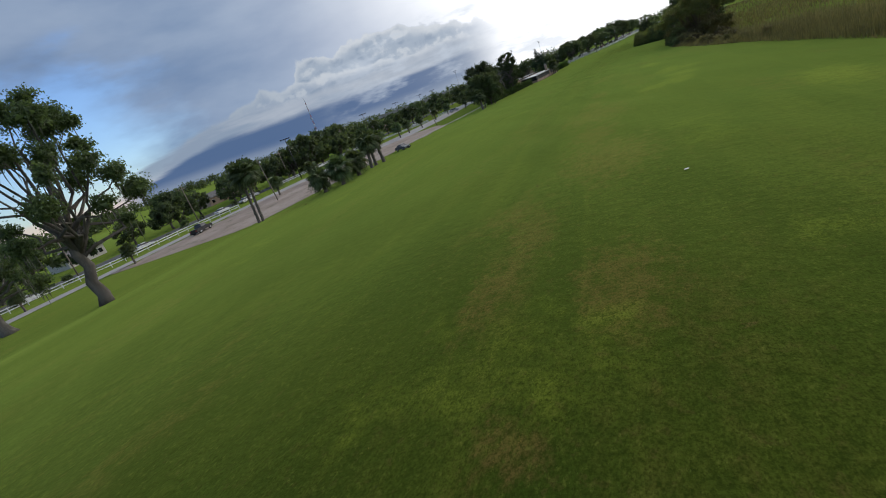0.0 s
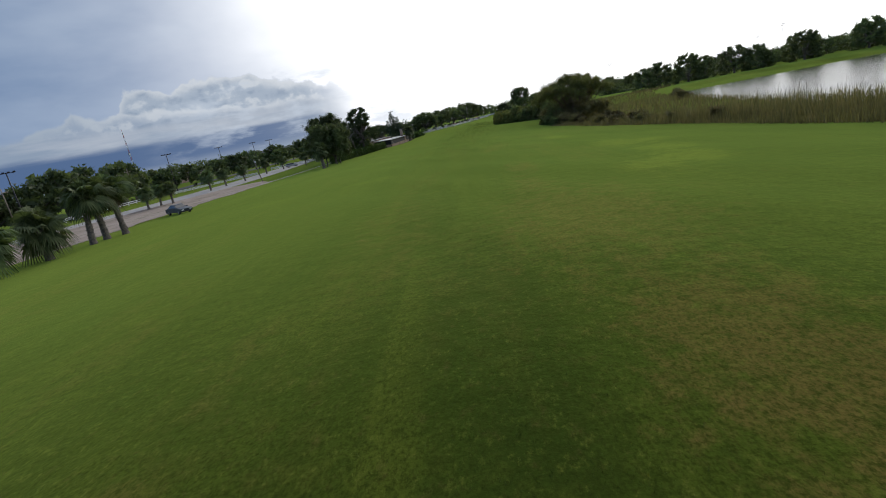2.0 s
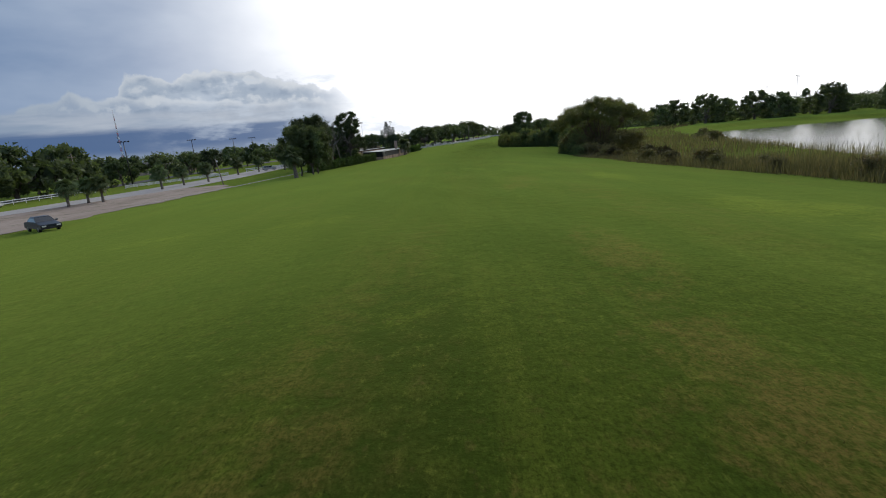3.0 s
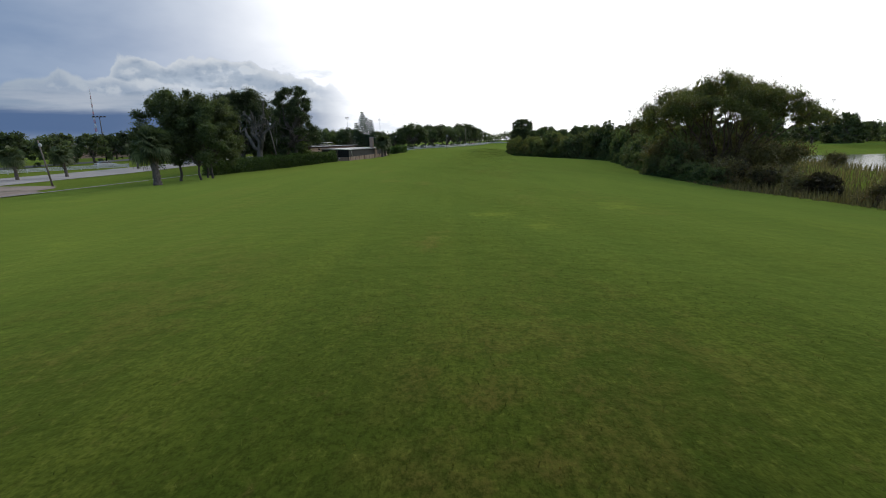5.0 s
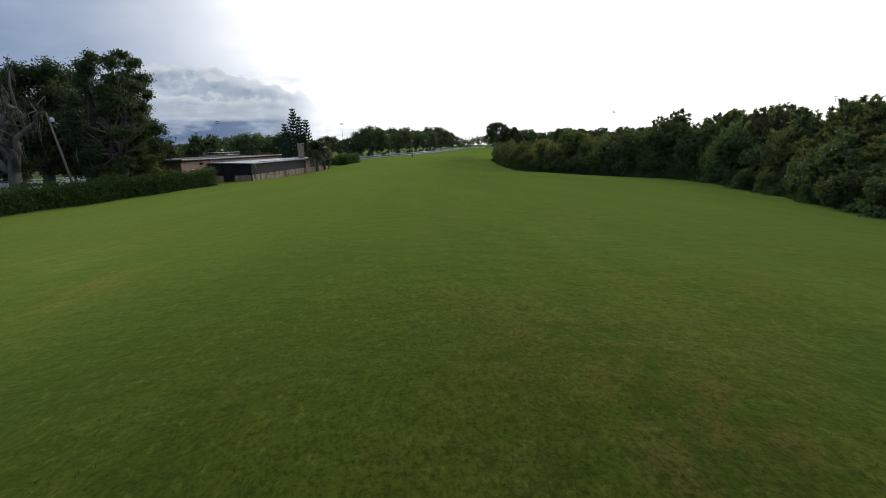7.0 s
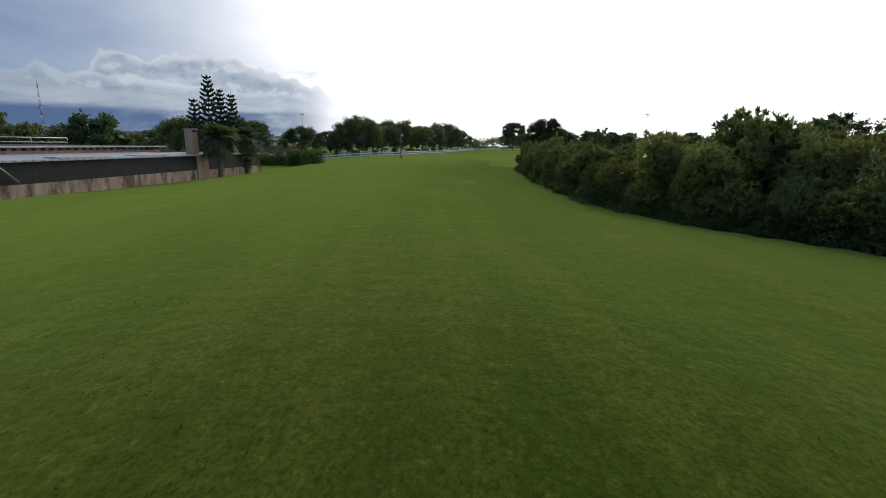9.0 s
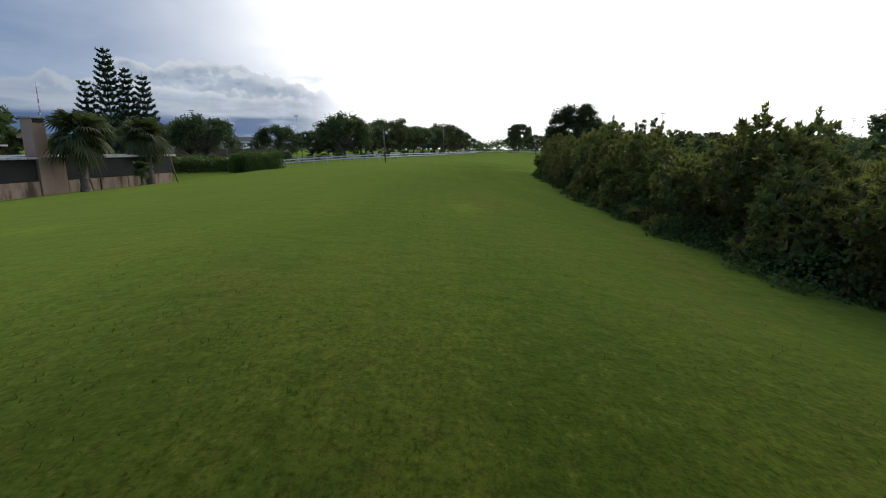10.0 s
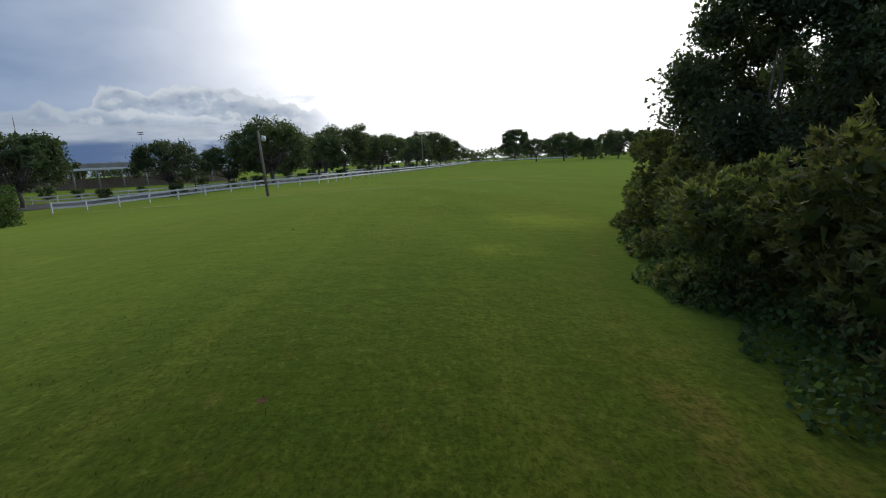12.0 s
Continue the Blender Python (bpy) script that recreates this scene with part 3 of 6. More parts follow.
def ground(x,y):
    c=np.interp(y,[0,60,130,250,400,560],[1.5,1.4,1.0,1.1,.5,0])
    fx=np.interp(y,[0,110,150,200,225,300,400],[-46,-43,-40,-33,-26,-28,-40])
    lf=np.interp(y,[0,100,150,200,250,300,560],[.5,.5,-.2,-.1,-.5,-.3,0])
    far=np.interp(y,[0,190,240,560],[-1.0,-1.0,-.6,0])
    ex=np.interp(y,EDGE_Y,EDGE_X)
    ez=np.interp(y,[0,190,240,300,500],[.2,.2,.5,.4,0])
    zl=c+(lf-c)*np.clip((-2-x)/(-2-fx),0,1)**1.7+(far-lf)*ss(fx-2,fx-18,x)
    zr=c+(ez-c)*np.clip((x+2)/(ex+2),0,1)**1.8
    z=np.where(x>-2,zr,zl)
    bank=ss(ex+.5,ex+9,x)*(1-ss(232,275,y))
    z=z-(z+1.9)*bank
    return z-.9*ss(-2,7,pond_depth(x,y))


def gz(x, y):
    return float(ground(np.array(float(x)), np.array(float(y))))


def stand(x, y, turn=0.0, size=1.0, sink=0.0, tall=1.0, dz=0.0):
    return pose(x, y, gz(x, y) - sink + dz, 0, 0, turn) @ Matrix.Diagonal((size, size, size * tall, 1))


# ---- ground, lot, road and pond ----
WORN = [(-2.5, 52, 4.5, 9), (-2.5, 52, 3.0, 5), (-3, 61, 1.5, 5), (-2.3, 70, 1.5, 5), (-3.5, 7.5, 1.2, 1.5), (-1, 14, 2.0, 4), (-6.3, 23.5, 2.0, 2.5), (-5.7, 27, 0.7, 2.2), (-3.1, 7.4, 0.6, 0.5), (-6.6, 7.9, 0.7, 0.5), (-0.9, 14.6, 0.7, 0.9), (-1.3, 97.5, 2.0, 5), (-0.7, 14.5, 1.2, 1.5), (-4.6, 20, 1.3, 4.5), (-1.5, 32, 4, 8), (-5.5, 15, 1.2, 4), (-14, 152.5, 1.5, 3), (-2.4, 92, 1.5, 3), (-8.1, 113.6, 0.9, 1.6),
        (-9, 136, 1.2, 3), (-12, 139, 1.5, 2), (-2, 218, 1.0, 2), (10.3, 245.5, 0.5, 1.6), (10.5, 243.4, 0.5, 1.2), (-4, 290, 7, 9), (10, 300, 12, 6), (-2.5, 41, 2.5, 6)]
LUSH = [(6.8, 77, 2.2, 5), (7.5, 68, 2.5, 4), (3.4, 60.5, 2, 3), (9, 75, 2, 3), (6.2, 62, 2.5, 5), (13.4, 41, 2.5, 6), (5.8, 96, 2, 6), (-1.5, 12, 1, 1.4), (-4.2, 116.6, 1.0, 1.5), (0.6, 121.5, 1.2, 2.0), (-5.5, 119.2, 1.2, 1.5), (7.6, 238.5, 0.9, 4),
        (3, 219.6, 0.8, 2), (12, 260, 3, 3), (9.2, 253.3, 1.5, 1.5)]


RICH = [(-28, 8, 21, 15), (-9.5, 20, 3.5, 8), (-24, 30, 12, 12), (-6.6, 44, 1.6, 8), (-9, 60, 1.8, 10)]


def worn_spots(me, x, y):
    """Wear, lush growth and deep green of the turf, as three values at each corner of the mesh."""
    for name, spots in (("wear", WORN), ("lush", LUSH), ("rich", RICH)):
        v = np.zeros(len(x))
        for a, b, ra, rb in spots:
            v = np.maximum(v, np.exp(-(((x - a) / ra) ** 2 + ((y - b) / rb) ** 2)))
        if name == "wear":
            off = np.interp(y, EDGE_Y, EDGE_X) - x
            v = np.maximum(v, 0.7 * np.exp(-((off - 0.4) / 0.55) ** 2) * ss(196, 204, y) * ss(268, 255, y))
        me.attributes.new(name, "FLOAT", "POINT").data.foreach_set("value", v.astype(np.float32))


def build_ground():
    near_x, near_y = np.arange(-60, 42, 1.0), np.arange(-12, 300, 1.6)
    far = 1.35 ** np.arange(1, 16)
    xs = np.concatenate([-60 - 4 * far[::-1] * 5, -62 - np.arange(8)[::-1] * 2.4, near_x, 44 + np.arange(40) * 4.0, 210 + 4 * far * 5])
    ys = np.concatenate([-14 - 4 * far[:14][::-1] * 5, near_y, 304 + np.arange(70) * 4.0, 590 + 4 * far * 5])
    xs.sort()
    X, Y = np.meshgrid(xs, ys, indexing="ij")
    bumps = 0.05 * np.sin(X * 0.31 + 1.3 * np.sin(Y * 0.09)) * np.sin(Y * 0.23) + 0.03 * np.sin(X * 0.9 + Y * 0.5)
    Z = ground(X, Y) + bumps * ss(60, 30, np.abs(X)) * ss(340, 300, Y)
    a, b = X.shape
    i, j = np.meshgrid(np.arange(a - 1), np.arange(b - 1), indexing="ij")
    Q = np.stack([i * b + j, (i + 1) * b + j, (i + 1) * b + j + 1, i * b + j + 1], -1).reshape(-1, 4)
    me = mesh_np("ground", np.stack([X, Y, Z], -1), Q, None, TURF, smooth=True)
    worn_spots(me, X.ravel(), Y.ravel())
    tagged(new("ground", me), "broad mown green lawn with worn brown patches", "lawn", kind="structure")


def draped(name, ys, left, right, mat, label, category, lift=0.03, across=14, ragged=0.0):
    """A strip that lies on the ground between two edges."""
    yy = np.arange(ys[0], ys[-1], 1.5)
    l, r_ = np.interp(yy, ys, left), np.interp(yy, ys, right)
    l = l + ragged * np.sin(yy * 0.9) * np.sin(yy * 0.37 + 1)
    r_ = r_ + ragged * np.sin(yy * 0.7 + 2) * np.sin(yy * 0.29)
    t = np.linspace(0, 1, across)
    X = l[:, None] * (1 - t) + r_[:, None] * t
    Y = np.repeat(yy[:, None], across, 1)
    Z = ground(X, Y) + lift
    i, j = np.meshgrid(np.arange(len(yy) - 1), np.arange(across - 1), indexing="ij")
    Q = np.stack([i * across + j, i * across + j + 1, (i + 1) * across + j + 1, (i + 1) * across + j], -1).reshape(-1, 4)
    return tagged(new(name, mesh_np(name, np.stack([X, Y, Z], -1), Q, None, mat, smooth=True)), label, category, kind="structure")


build_ground()
draped("parking_lot", [56, 62, 75, 95, 120, 140, 150, 165], [-88, -88, -88, -88, -86, -84, -82, -70], [-86, -62, -50, -46.5, -46, -48, -51, -60], GRAVEL, "rutted pinkish gravel parking lot beside the lawn", "parking lot", 0.04, 24, 1.2)
draped("road", [-60, 40, 90, 125, 165, 200, 230, 330], [-93, -93, -94, -92, -84, -80, -78, -78], [-88, -88, -89, -83, -68, -66, -66, -66], CONCRETE, "pale concrete access road behind the lot", "road", 0.07)
draped("pavement", [112, 130, 150, 175, 200, 215], [-50, -51, -50, -48, -47, -46], [-47.5, -48.5, -47.6, -46, -45, -44.5], CONCRETE, "narrow pale concrete path along the lawn", "path", 0.06, 4)
draped("parking_strip", [300, 322, 345, 385, 440, 500, 560, 720], [-58, -46, -34, -25, -17, -8, 2, 20], [-40, -24, -12, -4, 5, 16, 26, 60], ASPHALT, "grey asphalt parking strip behind the white fence", "parking lot", 0.05)


def rut():
    """A thin pale track worn across the far lawn."""
    P = np.array([(-25, 286), (-12, 277), (-1, 280), (13, 291), (24, 299)], float)
    t = np.linspace(0, 4, 60)
    X, Y = np.interp(t, range(5), P[:, 0]), np.interp(t, range(5), P[:, 1])
    w = 0.14 + 0.08 * np.sin(t * 9)
    V = np.concatenate([np.stack([X, Y - w, ground(X, Y - w) + 0.09], -1), np.stack([X, Y + w, ground(X, Y + w) + 0.09], -1)])
    Q = [[i, i + 1, i + 61, i + 60] for i in range(59)]
    tagged(new("track", mesh_np("track", V, Q, None, DRY_GRASS)), "thin pale dry track across the lawn", "track", kind="structure")


rut()
draped("far_street", [-80, 100, 200, 400], [-122, -120, -118, -116], [-112, -110, -108, -106], ASPHALT, "grey asphalt street beyond the white fence", "street", 0.05)


def build_pond():
    X, Y = np.array(POND, float).T
    c = np.array([X.mean(), Y.mean()])
    n = len(X)
    k = 1.06
    V = np.concatenate([np.stack([c[0] + (X - c[0]) * k, c[1] + (Y - c[1]) * k, 0 * X - 2.1], -1), [[*c, -2.1]]])
    T = [[i, n, (i + 1) % n] for i in range(n)]
    tagged(new("water", mesh_np("water", V, None, T, WATER)), "still pond that mirrors the bright sky", "pond", kind="structure")


build_pond()


# ---- trees ----
def oak(name, label, seed, height=9.0, spread=6.0, bole=2.2, thick=0.32, blobs=20, per=60, leaf=0.3, mat=None, bark=None, open_=0.0, moss=0, lean=0.0, low=0.32, group=""):
    """A broad-crowned tree: a leaning bole, forking limbs, and clumps of leaves at their ends."""
    r = np.random.default_rng(seed)
    t = thing(name, label, "tree", group=group)
    fork = np.array([lean, 0.1 * lean, bole])
    P = bent((0, 0, -0.3), fork, r, 6, 0.03)
    V, Q, T = tube(P, np.linspace(thick * 1.5, thick, 6) * np.array([1.25, 1, 1, 1, 1, 1]), 10)
    part("trunk", mesh_np("trunk", V, Q, T, bark or BARK, True), None, t)
    cs, rs, limbs = [], [], []
    for i in range(blobs):
        a = i * 2.39996 + r.uniform(-0.4, 0.4)
        u = (i + 0.5) / blobs
        z = low + (1 - low) * (1 - u) ** 0.8
        dist = spread * 0.84 * np.sqrt(max(0.02, 1 - ((z - low) / (1.08 - low)) ** 2)) * r.uniform(0.55, 1.1)
        rad = r.uniform(0.17, 0.36) * spread * (1 - 0.4 * open_)
        c = np.array([lean + np.cos(a) * dist, np.sin(a) * dist, z * height - rad * 0.55])
        cs.append(c)
        rs.append(rad)
        if i % 2 == 0 or open_ > 0.3:
            limbs.append(tube(bent(fork + (0, 0, r.uniform(-0.3, 0.2) * bole), c, r, 6, 0.07), np.linspace(thick * 0.55, thick * 0.08, 6), 6))
    part("branching", tubes("branching", limbs, bark or BARK), None, t)
    pts = clumps(*lobed(cs, rs, r), per * 0.6, r, 0.78, 0.3, 0.3)
    part("crown", leaf_mesh("crown", pts, leaf, r, mat or OAK_LEAF, clumps(cs, np.array(rs) * 0.8, per * 0.14, r, 0.7, 0.1), slim=0.75), None, t)
    if moss:
        hang = []
        for k in range(moss):
            c = cs[r.integers(len(cs))]
            q = c + r.normal(0, 1, 3) * np.array([1, 1, 0.3]) * rs[0] * 0.35 - (0, 0, rs[0] * 0.3)
            hang.append(strand(q, r.uniform(0.8, 3.2), r, 0.07))
        part("moss", tubes("moss", hang, MOSS), None, t, "grey hanging moss")["kind"] = "stuff"
    return t


def strand(top, length, r, fat=0.035):
    """A thin ragged beard of hanging moss."""
    P = np.array([top, top + (r.uniform(-0.08, 0.08), r.uniform(-0.08, 0.08), -length * 0.5), top + (r.uniform(-0.15, 0.15), r.uniform(-0.15, 0.15), -length)])
    return tube(P, [fat * 0.5, fat, 0.006], 4)


def snag(name, label, seed):
    """A dead tree, bare limbs hung with moss."""
    r = np.random.default_rng(seed)
    t = thing(name, label, "tree")
    V, Q, T = tube(bent((0, 0, -0.3), (0.4, 0, 4.2), r, 7, 0.03), np.linspace(0.55, 0.36, 7), 10)
    part("trunk", mesh_np("trunk", V, Q, T, PALE_BARK, True), None, t)
    limbs, hang = [], []
    ends = [(-3.2, 0.5, 9.2), (-4.6, -0.5, 8.0), (-1.6, 0.8, 7.0), (1.4, 0.4, 10.6), (2.4, -0.8, 8.6), (3.4, 0.6, 7.4), (0.6, -1.5, 8.8)]
    for e in ends:
        P = bent((0.3, 0, r.uniform(2.6, 4.2)), e, r, 8, 0.08, -0.5)
        limbs.append(tube(P, np.linspace(0.32, 0.035, 8), 7))
        for k in range(4):
            p = P[r.integers(3, 7)]
            tip = p + r.normal(0, 0.9, 3) + (0, 0, 0.5)
            limbs.append(tube(bent(p, tip, r, 5, 0.1), np.linspace(0.07, 0.015, 5), 5))
            hang.append(strand(tip, r.uniform(0.6, 1.8), r))
        for j in r.integers(2, 8, 7):
            for k in range(6):
                hang.append(strand(P[j] + r.normal(0, 0.16, 3), r.uniform(0.3, 1.7), r, 0.03))
    part("branching", tubes("branching", limbs, PALE_BARK), None, t, "bare grey limbs")
    part("moss", tubes("moss", hang, MOSS), None, t, "grey hanging moss")["kind"] = "stuff"
    return t


def fan(centre, out, size, r, blades=20):
    """One fan-shaped palm leaf, its blades folded and drooping at the tips."""
    out = out / np.linalg.norm(out)
    side = np.cross(out, (0, 0, 1))
    side /= np.linalg.norm(side) + 1e-9
    roll = r.normal(0, 0.55)
    side = side * np.cos(roll) + np.cross(out, side) * np.sin(roll)
    sag = r.uniform(0.3, 0.65)
    V, Q = [], []
    for k in range(blades):
        a = (k / (blades - 1) - 0.5) * 3.9
        d = out * np.cos(a) + side * np.sin(a)
        l = size * (0.75 + 0.25 * np.cos(a)) * r.uniform(0.9, 1.08)
        w = np.cross(d, np.cross(out, side)) * size * 0.052
        m, e = centre + d * l * 0.55, centre + d * l
        e = e - np.array([0, 0, sag * r.uniform(0.8, 1.25) * l])
        m = m - np.array([0, 0, 0.14 * sag * l])
        n = len(V)
        V += [centre, m + w, e, m - w]
        Q.append([n, n + 1, n + 2, n + 3])
    return V, Q


def sabal(name, label, seed, bole=4.5, thick=0.2, leaves_=34, size=1.15, lean=(0.0, 0.0), skirt=8, group=""):
    """A cabbage palm: a booted trunk and a ball of fan leaves."""
    r = np.random.default_rng(seed)
    t = thing(name, label, "palm tree", group=group)
    n = max(6, int(bole * 3))
    z = np.linspace(-0.2, bole, n)
    s = np.clip(z / bole, 0, 1)
    P = np.stack([lean[0] * s ** 1.5, lean[1] * s ** 1.5, z], -1)
    R = thick * (1 + 0.35 * np.exp(-z * 1.5)) * (1 + 0.09 * np.sin(np.arange(n) * 2.6))
    V, Q, T = tube(P, R, 9)
    part("trunk", mesh_np("trunk", V, Q, T, PALM_BARK, True), None, t)
    boots = []
    for k in range(int(bole * 16)):
        h = r.uniform(0.05, 1.0) * bole
        a = r.uniform(0, 6.28)
        f = h / bole
        c = np.array([lean[0] * f ** 1.5, lean[1] * f ** 1.5, h])
        d = np.array([np.cos(a), np.sin(a), 0])
        boots.append(tube(np.array([c + d * thick * 0.85, c + d * thick * 1.35 + (0, 0, 0.16)]), [0.05, 0.022], 4))
    part("leaf_base", tubes("leaf_base", boots, PALM_BARK), None, t, "stubs of old leaf bases")["kind"] = "stuff"
    top = np.array([lean[0], lean[1], bole])
    stalks, V, Q = [], [], []
    for k in range(leaves_ + skirt):
        dead = k >= leaves_
        a = k * 2.39996
        el = -1.2 + r.uniform(-0.2, 0.2) if dead else np.interp(k / leaves_, [0, 1], [1.35, -0.85]) + r.uniform(-0.35, 0.35)
        d = np.array([np.cos(a) * np.cos(el), np.sin(a) * np.cos(el), np.sin(el)])
        c = top + d * size * (0.5 if dead else r.uniform(0.4, 1.05))
        stalks.append(tube(np.array([top, (top + c) / 2 + (0, 0, 0.06), c]), [0.03, 0.024, 0.014], 4))
        v, q = fan(c, d + np.array([0, 0, -0.12]), size * r.uniform(0.7, 1.1), r)
        if dead:
            continue
        n0 = len(V)
        V += v
        Q += [[i + n0 for i in f] for f in q]
    part("leaf_stalk", tubes("leaf_stalk", stalks, PALM_LEAF), None, t)
    part("crown", mesh_np("crown", np.array(V), Q, None, PALM_LEAF), None, t)
    if skirt:
        V, Q = [], []
        for k in range(skirt):
            a = k * 2.39996 + 0.5
            d = np.array([np.cos(a) * 0.45, np.sin(a) * 0.45, -0.9])
            v, q = fan(top + d * size * 0.55, d, size * 0.75, r, 9)
            n0 = len(V)
            V += v
            Q += [[i + n0 for i in f] for f in q]
        part("dead_frond", mesh_np("dead_frond", np.array(V), Q, None, DEAD_FROND), None, t, "brown hanging dead leaves")
    return t


def tiered_pine(name, label, seed, height=13.0, spread=2.6):
    """A tall conifer with flat whorls of branches."""
    r = np.random.default_rng(seed)
    t = thing(name, label, "conifer", group="conifers behind the building")
    V, Q, T = tube(bent((0, 0, -0.2), (0, 0, height), r, 9, 0.006), np.linspace(0.2, 0.02, 9), 8)
    part("trunk", mesh_np("trunk", V, Q, T, BARK, True), None, t)
    tw, pts = [], []
    h = height * 0.12
    while h < height * 0.97:
        f = 1 - h / height
        reach = spread * (0.18 + 0.82 * f ** 0.75)
        m = 6 if f > 0.12 else 4
        off = r.uniform(0, 6.28)
        for k in range(m):
            a = off + k * 6.283 / m + r.uniform(-0.15, 0.15)
            l = reach * r.uniform(0.8, 1.08)
            e = np.array([np.cos(a) * l, np.sin(a) * l, h + 0.42 * l])
            P = np.array([(0, 0, h), e * (0.55, 0.55, 0) + (0, 0, h + 0.06 * l), e])
            tw.append(tube(P, [0.035, 0.028, 0.012], 4))
            side = np.array([-np.sin(a), np.cos(a), 0])
            q = r.uniform(0.1, 1.0, int(85 * l))
            base = np.where(q[:, None] < 0.55, P[0] + (P[1] - P[0]) * (q / 0.55)[:, None], P[1] + (P[2] - P[1]) * ((q - 0.55) / 0.45)[:, None])
            pts.append(base + side * (r.normal(0, 0.07, len(q)) * (1.3 - q))[:, None] + np.array([0, 0, 1]) * r.normal(0.03, 0.045, len(q))[:, None])
        h += 0.56 + 0.36 * f
    part("branching", tubes("branching", tw, BARK), None, t)
    part("needles", leaf_mesh("needles", np.concatenate(pts), 0.3, r, PINE_NEEDLE, slim=0.4), None, t)
    return t


def shrub(name, label, seed, height=4.0, spread=2.2, per=420, leaf=0.11, mat=None, stems=9, blobs=16, airy=0.0, twigs=5, full=False, category="shrub", group="", slim=0.5):
    """A many-stemmed shrub with foliage in uneven clumps."""
    r = np.random.default_rng(seed)
    t = thing(name, label, category, group=group)
    cs, rs, st = [], [], []
    for i in range(blobs):
        a, u = i * 2.39996 + r.uniform(-0.5, 0.5), (i + 0.5) / blobs
        z = 0.16 + 0.84 * r.uniform(0.0, 1.0) ** 0.8 if i > 3 else 0.92
        d = spread * 0.75 * np.sqrt(max(0.05, 1 - (z * 0.92) ** 3)) * r.uniform(0.35, 1.0)
        rad = spread * r.uniform(0.24, 0.4)
        cs.append(np.array([np.cos(a) * d, np.sin(a) * d, max(rad * 0.5, z * height - rad * 0.6)]))
        rs.append(rad)
    for c in cs[:stems]:
        st.append(tube(bent((r.normal(0, 0.2), r.normal(0, 0.2), -0.2), c, r, 6, 0.06), np.linspace(0.055, 0.012, 6), 5))
    tips = []
    for c, rad in zip(cs, rs):
        for k in range(twigs):
            d = r.normal(0, 1, 3)
            d[2] = abs(d[2]) + 0.3
            d /= np.linalg.norm(d)
            e = c + d * rad * r.uniform(1.1, 1.55)
            st.append(tube(bent(c, e, r, 4, 0.05), np.linspace(0.012, 0.004, 4), 4))
            tips.append(c + (e - c) * r.uniform(0.4, 1.0, (int(per * 0.03 * rad * rad) + 6, 1)) + r.normal(0, 0.07, (int(per * 0.03 * rad * rad) + 6, 3)))
    part("woody_frame", tubes("woody_frame", st, STEM), None, t, "thin brown stems")
    pts = np.concatenate([clumps(cs, rs, per, r, 0.85, 0.45 + 0.2 * airy), *tips])
    pts[:, 2] = np.maximum(pts[:, 2], 0.02)
    part("foliage", leaf_mesh("foliage", pts, leaf, r, mat or SHRUB_LEAF, clumps(cs, np.array(rs) * 0.85, per * 0.12, r, 0.85, 0.1), slim=slim, full=full), None, t)
    return t


